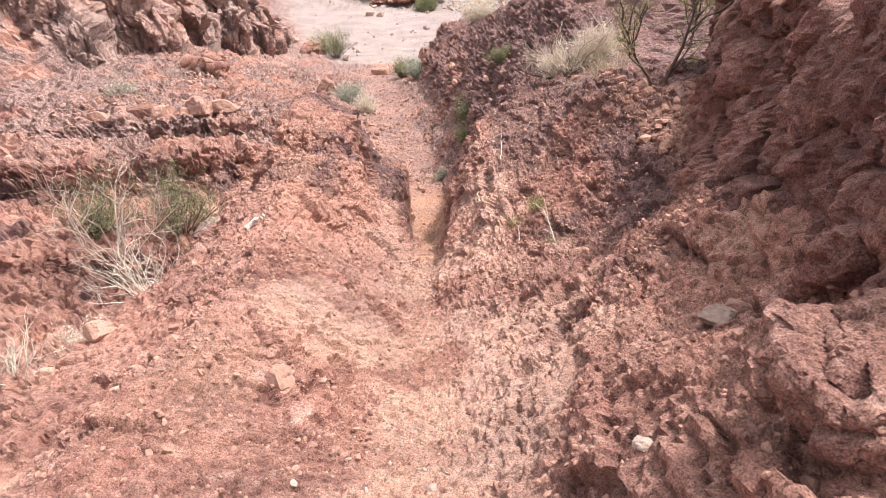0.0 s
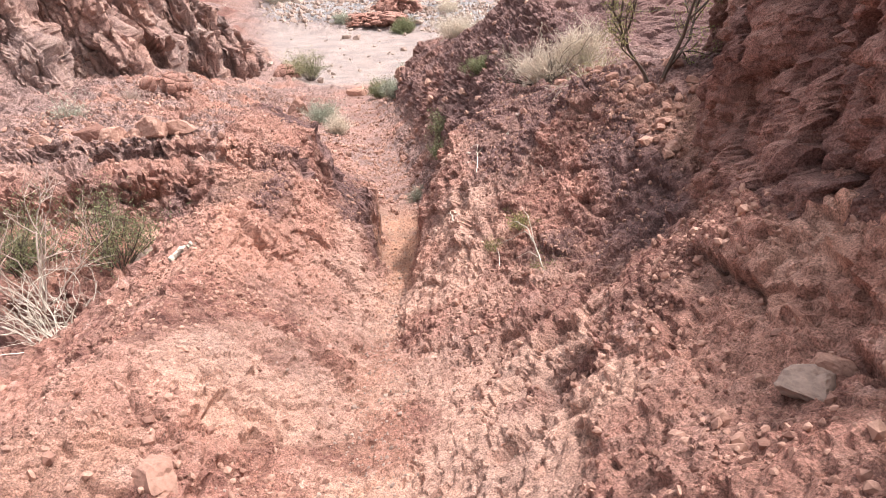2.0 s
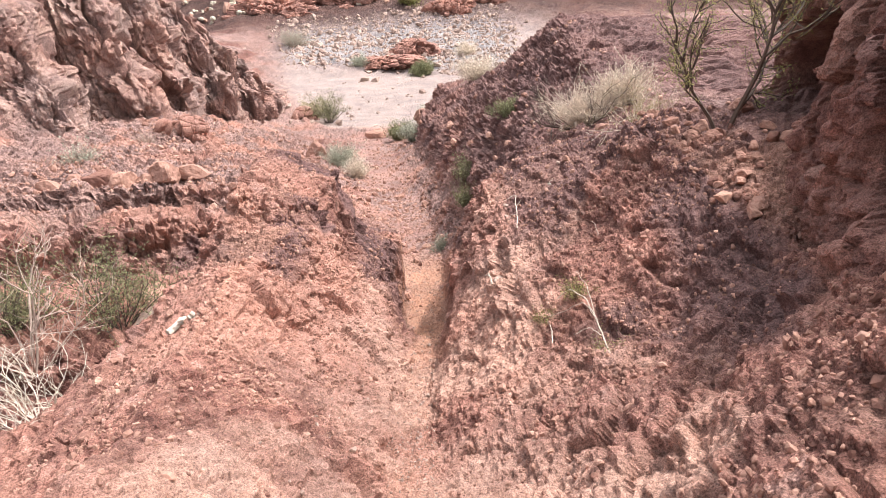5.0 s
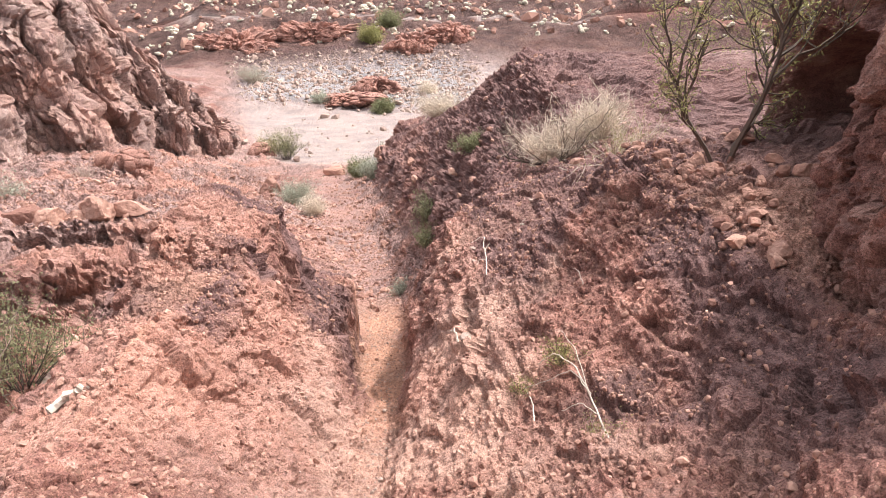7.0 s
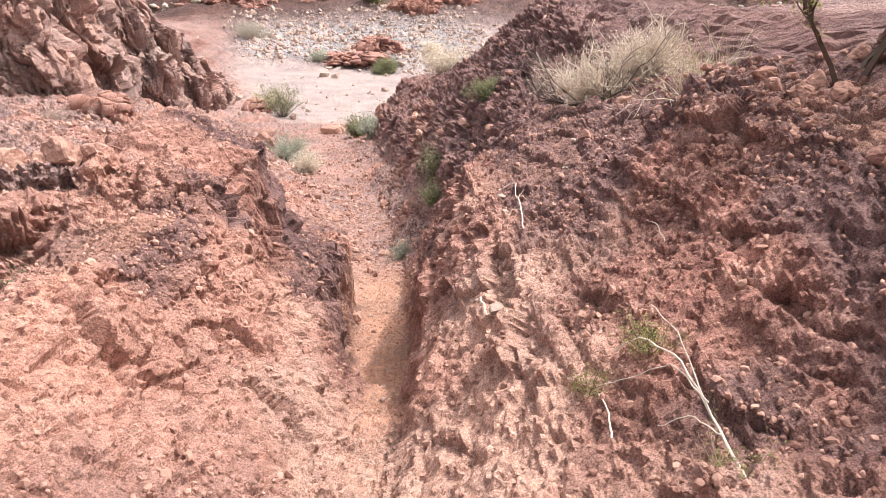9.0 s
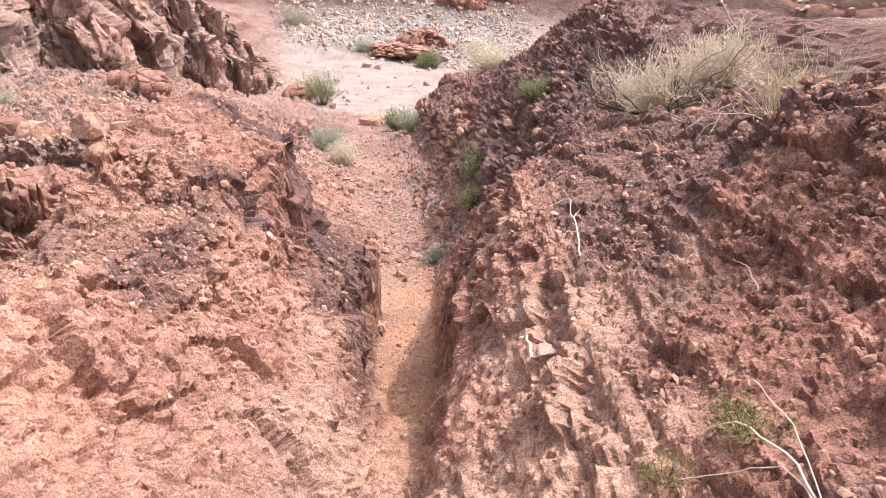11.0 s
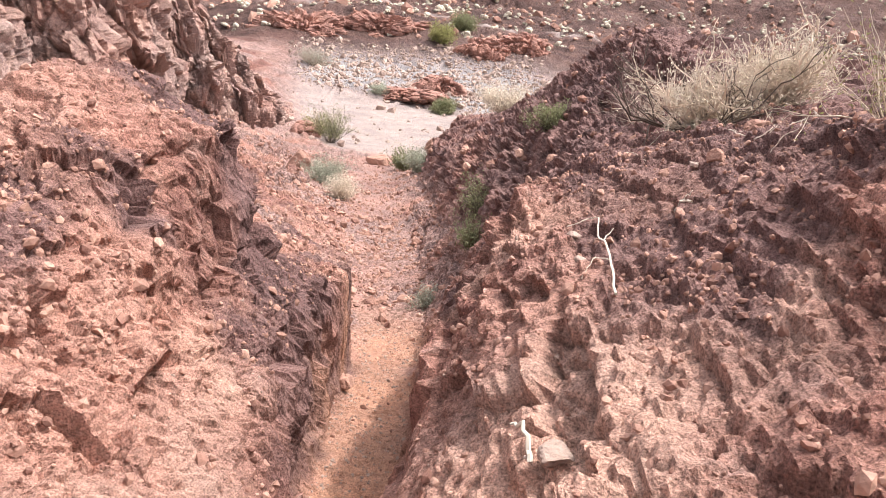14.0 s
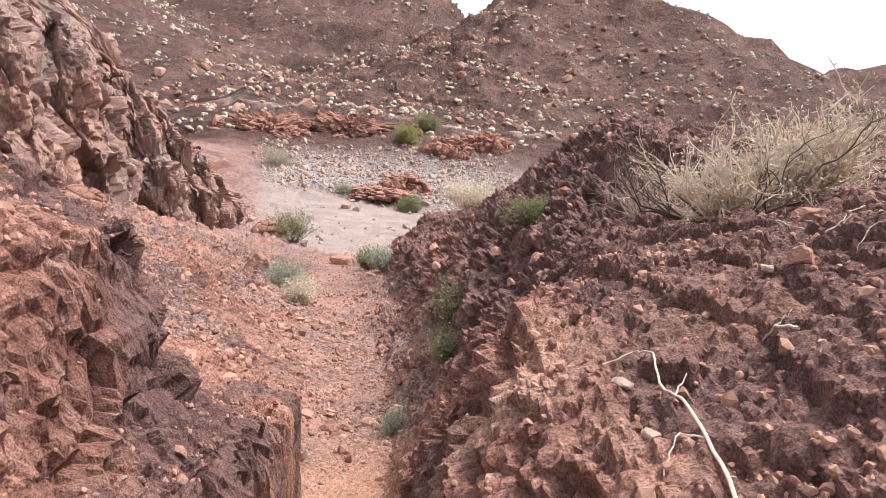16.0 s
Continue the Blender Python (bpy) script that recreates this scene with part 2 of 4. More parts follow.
def ground_material():
    m, n, l, b = material("weathered_rock_and_dirt", 0.92, 0.15)
    pos = n.new("ShaderNodeNewGeometry").outputs["Position"]
    warp = n.new("ShaderNodeVectorMath")
    warp.operation = "MULTIPLY_ADD"
    tex = n.new("ShaderNodeTexNoise")
    tex.inputs["Scale"].default_value = 9
    l.new(pos, tex.inputs["Vector"])
    l.new(tex.outputs["Color"], warp.inputs[0])
    warp.inputs[1].default_value = (0.05, 0.05, 0.05)
    l.new(pos, warp.inputs[2])
    wp = warp.outputs[0]
    big = noise_node(n, l, 0.9, 3, 0.6, pos)
    mid = noise_node(n, l, 4.5, 6, 0.7, pos, 0.6)
    fine = noise_node(n, l, 38, 5, 0.7, pos)
    speck = noise_node(n, l, 120, 4, 0.65, pos)
    chip = math_node(n, l, "ADD", cells_node(n, l, 28, wp), 0.0)
    crumb = math_node(n, l, "ADD", cells_node(n, l, 70, wp), 0.0)
    crack = cells_node(n, l, 12, wp, "DISTANCE_TO_EDGE", "Distance")
    block = attr_node(n, "block")
    # reddish volcanic rock, fractured, from dark maroon to dusty pink
    rock = ramp_node(n, l, mid, ((0.25, (0.150, 0.074, 0.060)), (0.43, (0.27, 0.130, 0.100)), (0.57, (0.38, 0.200, 0.150)), (0.75, (0.56, 0.37, 0.30))))
    tone = ramp_node(n, l, block, ((0.1, (0.50, 0.46, 0.47)), (0.5, (0.95, 0.94, 0.94)), (0.9, (1.35, 1.35, 1.35))))
    rock = mix_node(n, l, 0.7, rock, tone, "MULTIPLY")
    orange = mix_node(n, l, attr_node(n, "orange"), rock, mix_node(n, l, mid, (0.37, 0.170, 0.116), (0.55, 0.330, 0.255)))
    pale = mix_node(n, l, attr_node(n, "pale"), orange, mix_node(n, l, mid, (0.45, 0.25, 0.180), (0.60, 0.385, 0.295)))
    dark = mix_node(n, l, attr_node(n, "dark"), pale, mix_node(n, l, mid, (0.120, 0.064, 0.055), (0.30, 0.178, 0.155)))
    dirt = mix_node(n, l, fine, (0.43, 0.222, 0.142), (0.60, 0.350, 0.240))
    scree = mix_node(n, l, chip, (0.16, 0.098, 0.084), (0.46, 0.31, 0.26))
    sand = mix_node(n, l, fine, (0.31, 0.24, 0.205), (0.43, 0.345, 0.305))
    grey = mix_node(n, l, noise_node(n, l, 7, 5, 0.8, pos), (0.17, 0.153, 0.143), (0.47, 0.435, 0.41))
    hill = ramp_node(n, l, noise_node(n, l, 0.16, 12, 0.78, pos, 0.5), ((0.3, (0.070, 0.044, 0.040)), (0.46, (0.165, 0.098, 0.082)), (0.58, (0.255, 0.155, 0.128)), (0.72, (0.38, 0.27, 0.23))))
    c = mix_node(n, l, attr_node(n, "scree"), dark, scree)
    c = mix_node(n, l, attr_node(n, "dirt"), c, dirt)
    c = mix_node(n, l, attr_node(n, "sand"), c, sand)
    c = mix_node(n, l, attr_node(n, "grey"), c, grey)
    c = mix_node(n, l, attr_node(n, "hill"), c, hill)
    dust = ramp_node(n, l, big, ((0.35, (0.75, 0.77, 0.84)), (0.65, (1.03, 1.01, 1.045))))
    c = mix_node(n, l, 1.0, c, dust, "MULTIPLY")
    grit = ramp_node(n, l, speck, ((0.32, (0.34, 0.33, 0.34)), (0.5, (1, 1, 1)), (0.66, (1.55, 1.55, 1.55))))
    c = mix_node(n, l, 0.85, c, grit, "MULTIPLY")
    flake = ramp_node(n, l, chip, ((0.15, (0.66, 0.64, 0.64)), (0.5, (1, 1, 1)), (0.85, (1.25, 1.23, 1.22))))
    c = mix_node(n, l, 0.55, c, flake, "MULTIPLY")
    l.new(c, b.inputs["Base Color"])
    k = bump_node(n, l, b, chip, 0.7, 0.035)
    k = bump_node(n, l, b, crumb, 0.6, 0.016, k)
    k = bump_node(n, l, b, math_node(n, l, "MINIMUM", crack, 0.12), 0.45, 0.10, k)
    k = bump_node(n, l, b, fine, 0.8, 0.04, k)
    k = bump_node(n, l, b, speck, 0.5, 0.012, k)
    crags = math_node(n, l, "MULTIPLY", noise_node(n, l, 0.5, 10, 0.75, pos), attr_node(n, "hill"))
    bump_node(n, l, b, crags, 0.9, 2.5, k)
    return m


GROUND = ground_material()


# ---- meshes ----
def grid_mesh(name, P, mat, attrs=None, flip=False, facets=None):
    """A mesh object from a grid of places (rows, columns, 3), with named values per vertex."""
    r, c = P.shape[:2]
    me = bpy.data.meshes.new(name)
    i = np.arange(r * c).reshape(r, c)
    q = np.stack([i[:-1, :-1], i[:-1, 1:], i[1:, 1:], i[1:, :-1]], -1).reshape(-1, 4)
    if flip:
        q = q[:, ::-1]
    me.vertices.add(r * c)
    me.vertices.foreach_set("co", P.reshape(-1).astype(np.float32))
    me.loops.add(q.size)
    me.loops.foreach_set("vertex_index", q.reshape(-1).astype(np.int32))
    me.polygons.add(len(q))
    me.polygons.foreach_set("loop_start", np.arange(0, q.size, 4, dtype=np.int32))
    me.update(calc_edges=True)
    for key, v in (attrs or {}).items():
        a = me.attributes.new(key, "FLOAT", "POINT")
        a.data.foreach_set("value", np.clip(v, 0, 1).reshape(-1).astype(np.float32))
    me.materials.append(mat)
    if facets is not None:
        me.polygons.foreach_set("use_smooth", ~facets[:-1, :-1].reshape(-1))
    return new(name, me)


def graded(parts):
    """Grid lines from (start, end, step at start, step at end) stretches."""
    out = []
    for a, b, s0, s1 in parts:
        p = a
        while p < b - 1e-6:
            out.append(p)
            p += s0 + (s1 - s0) * (p - a) / (b - a)
    return np.array(out + [parts[-1][1]])


def normals(P):
    n = np.cross(np.gradient(P, axis=1), np.gradient(P, axis=0))
    return n / (np.linalg.norm(n, axis=-1, keepdims=True) + 1e-9)


CORE = 0.016
gx = graded([(-700, -60, 60, 6), (-60, -14, 5, 0.45), (-14, -5.5, 0.16, 0.045), (-5.5, -2.2, 0.045, CORE), (-2.2, 2.3, CORE, CORE), (2.3, 4, CORE, 0.08), (4, 14, 0.08, 0.7), (14, 60, 0.8, 5), (60, 700, 6, 60)])
gy = graded([(-60, -4, 8, 0.4), (-4, 0.6, 0.25, 0.04), (0.6, 2.4, 0.03, CORE), (2.4, 11.5, CORE, CORE), (11.5, 20, CORE, 0.05), (20, 34, 0.05, 0.12), (34, 70, 0.14, 0.4), (70, 240, 0.6, 2.5), (240, 420, 3, 12), (420, 1500, 20, 120)])
X, Y = np.meshgrid(gx, gy)
Z = land(X, Y)
# soften the kinks of the plan
k = np.array([1, 4, 6, 4, 1]) / 16
for _ in range(2):
    Z = sum(w * np.pad(Z, ((0, 0), (2, 2)), "edge")[:, o:o + Z.shape[1]] for o, w in enumerate(k))
# hollow to the left, closed by a broken ledge
step = smooth(-3.0, -4.0, X) * smooth(14.5, 13.2, Y) * smooth(5.5, 8.5, Y)
edge = 12.4 + 0.3 * (X + 5) + 0.5 * fbm(X * 0.9, Y * 0, X * 0, 3, 55)
Z = Z + step * (0.5 * smooth(-0.3, 0.3, Y - edge) - 0.1 * smooth(0.3, -0.3, Y - edge))
edge = 15.4 + 0.2 * (X + 5) + 0.6 * fbm(X * 0.7 + 7, Y * 0, X * 0, 3, 56)
Z = Z + smooth(-3.6, -4.6, X) * 0.22 * (smooth(-0.2, 0.2, Y - edge) * smooth(20, 16, Y) - smooth(0.2, -0.2, Y - edge) * smooth(12.5, 15, Y))
# the hillside climbs behind the spur
Z = Z + np.minimum(np.maximum(-11.5 - X, 0) * 0.8, 7) * smooth(17, 24, Y) * smooth(48, 38, Y)
# the small cave in the slope on the left
Z = Z - 0.55 * np.exp(-((X + 7.15) / 0.5) ** 2 - ((Y - 21.0) / 0.4) ** 2) + 0.35 * np.exp(-((X + 7.3) / 0.8) ** 2 - ((Y - 21.9) / 0.5) ** 2)
far = smooth(64, 74, Y + 0.15 * abs(X))
side = smooth(25, 45, abs(X)) * (1 - far)
H = hills(X, Y)
far_all = np.maximum(far, side)
Z = Z * (1 - far_all) + np.maximum(H, -3.5) * far_all
tx, tz, tw = (v.reshape(X.shape) for v in along(TRAIL, Y.ravel()))
on_trail = smooth(1.5, 0.6, abs(X - tx) / tw + 0.6 * fbm(X * 3, Y * 3, X * 0, 2, 3)) * smooth(36, 33, Y)
near = smooth(44, 35, Y) * smooth(-18, -14, X) * smooth(13, 9, X)
ridge = smooth(-0.1, 0.25, X - np.interp(Y, RIGHT[:, 0], RIGHT[:, 1])) * smooth(12.6, 14, Y) * smooth(37, 34, Y) * smooth(9, 6, X)
P = np.stack([X, Y, Z], -1)
N = normals(P)
steep = smooth(0.93, 0.65, N[..., 2])
wob = [0.12 * fbm(X * 1.7, Y * 1.7, Z * 1.7, 2, s) for s in (40, 41, 42)]
reach = 0.55 + 0.3 * smooth(8, 9.5, Y)
rough = 1 - 0.85 * smooth(2.0, 0.9, abs(X - tx) / tw / reach) * smooth(36, 33, Y) * (0.45 + 0.55 * smooth(7.5, 8.8, Y))
wob = [a.astype(np.float32) for a in wob]
close = (near > 0) & (abs(X) < 13)


def only(mask, fn):
    """fn's one or two arrays, worked out where mask holds and nought elsewhere."""
    got = fn(X[mask], Y[mask], Z[mask], *(a[mask] for a in wob))
    out = []
    for g in got if isinstance(got, tuple) else (got,):
        o = np.zeros(X.shape)
        o[mask] = g
        out.append(o)
    return out if len(out) > 1 else out[0]


# the beds dip to the right, so the broken pieces lie shingled along them
b1, own1 = only((abs(X) < 20) & (Y < 70) & (Y > -5), lambda x, y, z, a, b, c: blocks((x + a) * 2.2, (y + b) * 1.9, (z + c + 0.3 * x) * 3.6, 1))
b2, own2 = only(close, lambda x, y, z, a, b, c: blocks((x + b) * 6.5, (y + c) * 5.5, (z + a + 0.3 * x) * 11, 2))
b3, own3 = only(close & (Y < 22), lambda x, y, z, a, b, c: blocks((x + 0.3 * a) * 17, (y + 0.3 * b) * 14, (z + 0.3 * x) * 26, 3))
f1 = only((abs(X) < 20) & (Y < 70), lambda x, y, z, *w: fbm(x * 1.3, y * 1.3, z * 1.3, 3, 11))
f2 = only(close & (Y < 22), lambda x, y, z, *w: fbm(x * 11, y * 11, z * 14, 3, 21, True))
calm = np.maximum(1.1 * smooth(0.75, 0.2, abs(X - tx - 0.12)) * smooth(9.6, 8.6, Y), smooth(0.1, -0.35, fbm(X * 0.8 + 9, Y * 0.8, Z * 0.8, 2, 61)) * smooth(9, 7, Y))
D = near * rough * (0.05 * f1 + (0.55 + 0.45 * steep) * (1 - 0.5 * calm) * ((0.075 + 0.05 * ridge) * b1 + (0.036 + 0.03 * ridge) * b2) + 0.016 * b3 + 0.014 * f2)
D += near * on_trail * (0.010 * b3 + 0.012 * f1 + 0.006 * f2)
# ledges in the hillside to the left
ledge = smooth(-3.2, -4.2, X) * near
lz = Z + 0.25 * f1
D += ledge * 0.10 * (smooth(0.35, 0.65, (lz * 2.3) % 1.0) - 0.5)
D += ledge * (0.05 * b1 + 0.06 * b2)
D += far_all * (2.2 * fbm(X / 8, Y / 8, Z / 8, 5, 33, True, 0.6) + 3.5 * fbm(X / 30, Y / 30, Z / 30, 3, 35, True)) * smooth(60, 110, abs(Y) + abs(X))
wash = smooth(35, 38, Y) * (1 - far) * smooth(0.5, 0.1, abs(X - tx) / tw - 0.9)
mid_rock = (1 - near) * (1 - far_all) * (1 - wash)
D *= 1 - wash
D += wash * (0.05 * fbm(X / 1.5, Y / 1.5, Z * 0, 3, 38) + smooth(53, 57, Y) * 0.28 * fbm(X / 1.1, Y / 1.1, Z * 0, 4, 39, True))
D += mid_rock * (0.5 * fbm(X / 2.5, Y / 2.5, Z / 2.5, 4, 37, True) + 0.15 * b1)
P = P + N * D[..., None]
patch = fbm(X * 0.6, Y * 0.6, Z * 0.9, 3, 71)
pocks = smooth(0.25, 0.5, own2) * smooth(0.75, 0.55, own2)
core = smooth(1.1 + 0.8 * smooth(6.5, 4, Y), 0.1, abs(X - tx - 0.15)) * smooth(9.5, 8.0, Y)
# pale rotten rock down the slot's flank and on the mound beyond it
spot = np.exp(-((X - 0.42) / 0.42) ** 2 - ((Y - 6.3) / 2.4) ** 2) + 0.9 * np.exp(-((X + 0.35) / 0.4) ** 2 - ((Y - 7.6) / 1.6) ** 2) + np.exp(-((X - 0.36) / 0.22) ** 2 - ((Y - 9.55) / 0.45) ** 2)
zones = {
    "block": 0.4 * own1 + 0.35 * own2 + 0.25 * own3,
    "dirt": np.maximum(on_trail * (0.2 + 0.8 * smooth(7.8, 9.0, Y)) * smooth(15.5, 13, Y), 0.45 * smooth(0.9, 0.98, N[..., 2]) * smooth(0.05, 0.4, patch) * near * smooth(14, 11, Y)),
    "pale": smooth(0.05, 0.5, fbm(X * 1.1, Y * 1.1, Z * 1.1, 3, 81) + 0.55 * core - 0.14 - 0.3 * smooth(-0.5, -1.2, X) * smooth(7.5, 9, Y) + 0.6 * np.exp(-((X - 0.38) / 0.22) ** 2 - ((Y - 9.6) / 0.4) ** 2)) * near * smooth(11.5, 9, Y) + smooth(-0.05, 0.5, 0.3 * spot + fbm(X * 1.3, Y * 1.3, Z * 1.3, 3, 83) - 0.1) * smooth(9.8, 8.6, Y) * spot,
    "orange": smooth(-0.1, 0.45, fbm(X * 0.7, Y * 0.7, Z * 0.7, 3, 91) + 0.3 * smooth(0, -1.2, X) - 0.25 * smooth(0.5, 1.5, X)) * near * (1 - 0.7 * ridge),
    "dark": np.maximum(smooth(0.12, 0.5, fbm(X * 1.2, Y * 1.2, Z * 1.2, 3, 101) + 0.10 * smooth(0.4, 2, X) + 1.0 * smooth(0.5, 0.8, X) * smooth(8.0, 9.5, Y) + 0.5 * smooth(1.5, 2.0, X) * smooth(5.5, 7, Y) + 0.8 * smooth(-0.4, -0.6, X) * smooth(-1.35, -1.05, X) * smooth(9.2, 9.8, Y) * smooth(12.6, 12, Y) + 0.36 * smooth(-0.95, -1.3, X) * smooth(-3, -2.4, X) * smooth(7.4, 8.8, Y) * smooth(11.6, 11, Y) - 0.25 * core - 0.08 - 0.25 * smooth(8.5, 7, Y) * smooth(0.4, -0.4, X)) * near * (1 - 0.8 * np.minimum(spot, 1)), ridge * (0.45 + 0.5 * smooth(-0.2, 0.3, patch))),
    "scree": np.maximum(smooth(-0.1, 0.35, patch + 0.3 * smooth(11, 14, Y)) * smooth(11, 14, Y) * 0.9, on_trail * smooth(12.5, 15, Y) * 0.6) * (1 - 0.9 * ridge) * (1 - far_all) * (1 - wash),
    "sand": smooth(0.8, 0.35, abs(Y - np.interp(X, [-24, -6, 2.5, 11, 18], [84, 81, 79, 75, 73]))) * smooth(70, 71, Y) * smooth(-26, -22, X) * smooth(20, 16, X) + wash * (1 - smooth(53, 56, Y + 0.25 * X) * smooth(7, 4, X)),
    "grey": wash * smooth(53, 56, Y + 0.25 * X) * smooth(7, 4, X),
    "hill": far_all * smooth(0.3, 0.8, abs(Y - np.interp(X, [-24, -6, 2.5, 11, 18], [84, 81, 79, 75, 73]))),
}
ground = tagged(grid_mesh("ground", P, GROUND, zones, facets=(Y < 30) & (abs(X) < 14)), "reddish desert rock and dirt gully with a trodden trail", "ground", kind="structure")

# ---- the columnar spur on the left ----
def spur():
    """Buttress after buttress of upright columns, each stepping out towards the trail."""
    rng = np.random.default_rng(5)
    line, y = [(-26.0, 19.0), (-17.0, 20.5), (-13.2, 21.5)], 22.0
    while y < 46:
        run, out = rng.uniform(1.2, 3.2), rng.uniform(0.5, 1.3)
        base = -9.6 - 2.2 * max(0.0, (25.5 - y) / 3.5) - 0.25 * max(0.0, y - 42)
        line += [(base, y), (base + out, y + 0.25), (base + 0.4 * out, y + run)]
        y += run
    line = np.array(line)
    at = np.concatenate([[0], np.cumsum(np.hypot(*np.diff(line, axis=0).T))])
    u = np.arange(0, at[-1], 0.055)
    fx, fy = np.interp(u, at, line[:, 0]), np.interp(u, at, line[:, 1])
    v = np.concatenate([np.arange(-0.5, 4.5, 0.055), np.arange(4.5, 9.5, 0.15)])
    V, U = np.meshgrid(v, u, indexing="ij")
    FX, FY = fx[None] + 0 * V, fy[None] + 0 * V
    tall = np.interp(FY, [19, 22, 26, 31, 36, 41, 46], [0.5, 0.8, 1.1, 1.0, 0.72, 0.42, 0.15])
    back = np.interp(V + 0.7 * fbm(U * 0.5, V * 0.3, V * 0, 3, 58), [0, 1.3, 1.9, 3.3, 4.6, 5.6, 6.6, 8.5], [0, 0.25, 0.9, 1.25, 2.2, 3.4, 6, 14])
    nx, ny = np.gradient(fy), -np.gradient(fx)
    soft = np.ones(25) / 25
    nx, ny = np.convolve(nx, soft, "same"), np.convolve(ny, soft, "same")
    size = np.hypot(nx, ny) + 1e-9
    nx, ny = (nx / size)[None], (ny / size)[None]
    base = np.interp(FY, [19, 22, 26, 30, 34, 42, 47], [-2.2, -2.1, -2.3, -2.8, -3.5, -4.2, -3.9])
    x, y, z = FX - 0.95 * back, FY + 0.3 * back, base + V * tall
    w = 0.3 * fbm(x * 0.8, y * 0.8, z * 0.8, 2, 59)
    a, own_a = blocks((x + w) * 1.5 + 0.35 * z, (y + w) * 1.5, z * 0.55, 9, 1.5)
    b, own_b = blocks((x + w) * 4.2 + 0.9 * z, (y + w) * 4.2, z * 1.5, 10, 1.5)
    c, own_c = blocks(x * 10 + 2 * z, y * 10, z * 5, 11)
    d = 0.24 * a + 0.11 * b + 0.05 * c
    n = fbm(x * 0.7, y * 0.7, z * 0.7, 3, 12)
    attrs = {"block": 0.3 + 0.25 * own_a + 0.25 * own_b + 0.2 * own_c, "pale": smooth(0.5, 0.9, own_b + 0.5 * n) * 0.65 + 0.3, "dark": smooth(0.3, 0.05, own_a - 0.3 * n) * 0.25,
             "grey": 0.30 + 0.3 * n, "orange": smooth(0.2, 0.6, -n) * 0.4}
    P3 = np.stack([x + nx * d, y + ny * d, z + 0.25 * d], -1)
    return tagged(grid_mesh("spur", P3, GROUND, attrs, facets=V > -9), "jagged spur of upright grey-pink rock columns", "rock spur", kind="structure")


spur()

# ---- the cliff on the right, with its cave ----
cy = graded([(0.9, 9.9, 0.02, 0.02)])
cz = graded([(-1.1, 1.9, 0.02, 0.025)])
CY, CZ = np.meshgrid(cy, cz)
CX = np.interp(CY, [0.9, 1.7, 2.4, 3.4, 4.4, 5.5, 6.3, 6.95, 7.3, 8.4, 9.3, 9.9], [1.2, 1.28, 1.58, 1.8, 1.95, 2.08, 2.42, 2.62, 3.05, 3.15, 3.3, 3.9])
CX = CX + 0.24 * (CZ - 0.3) + 0.25 * np.maximum(-CZ - 0.1, 0) - 0.12 * smooth(0.2, 1.4, CZ) * smooth(6.0, 7.0, CY)
cw = [0.15 * fbm(CX * 1.7, CY * 1.7, CZ * 1.7, 2, s) for s in (140, 141, 142)]
c1, cown1 = blocks((CX + cw[0]) * 1.9, (CY + cw[1]) * 1.9, (CZ + cw[2]) * 1.6, 31, 0.6)
c2, cown2 = blocks((CX + cw[1]) * 6, (CY + cw[2]) * 6, (CZ + cw[0]) * 5, 32, 0.7)
c3, cown3 = blocks(CX * 16, CY * 16, CZ * 15, 33)
bulge = fbm(CX * 0.9, CY * 0.9, CZ * 0.9, 3, 131)


def hollow_at(y, z, ry, rz, depth):
    d = ((CY - y) / ry) ** 2 + ((CZ - z) / rz) ** 2 + 0.35 * bulge
    return depth * smooth(1.15, 0.45, d)


CX = CX - 0.2 * bulge - 0.12 * c1 - 0.055 * c2 - 0.028 * c3
SHIFT = 0.02 * c1 - 0.022 * c2 - 0.012 * c3
CX += hollow_at(8.2, 0.2, 1.1, 0.6, 2.6) + hollow_at(3.65, -0.08, 0.3, 0.22, 0.45) + hollow_at(6.75, -0.55, 0.32, 0.13, 0.4) + hollow_at(5.0, 1.0, 0.12, 0.08, 0.2) + hollow_at(4.1, 0.75, 0.2, 0.12, 0.2)
cliff_zones = {"block": 0.4 * cown1 + 0.35 * cown2 + 0.25 * cown3, "dark": smooth(0.0, 0.5, fbm(CX * 1.2, CY * 1.2, CZ * 1.2, 3, 151)) * 0.35 + 0.4,
               "orange": smooth(0.1, 0.5, fbm(CX * 1.5, CY * 1.5, CZ * 1.5, 3, 161)) * 0.5, "pale": smooth(0.2, 0.6, fbm(CX * 1.5 + 5, CY * 1.5, CZ * 1.5, 3, 171)) * 0.8}
CX += 0.9 * smooth(1.3, 1.9, CZ)
tagged(grid_mesh("cliff", np.stack([CX, CY - SHIFT, CZ + 0.4 * SHIFT], -1), GROUND, cliff_zones, flip=True, facets=CX > -9), "dark reddish rock cliff with a shallow cave under its overhang", "cliff", kind="structure")
bpy.context.view_layer.update()
CLIFF = bpy.data.objects["cliff"]


def drop(x, y, z=40.0):
    """The ground under a place."""
    hit, p, nrm, _ = ground.ray_cast((x, y, z), (0, 0, -1))
    return p if hit else Vector((x, y, 0))


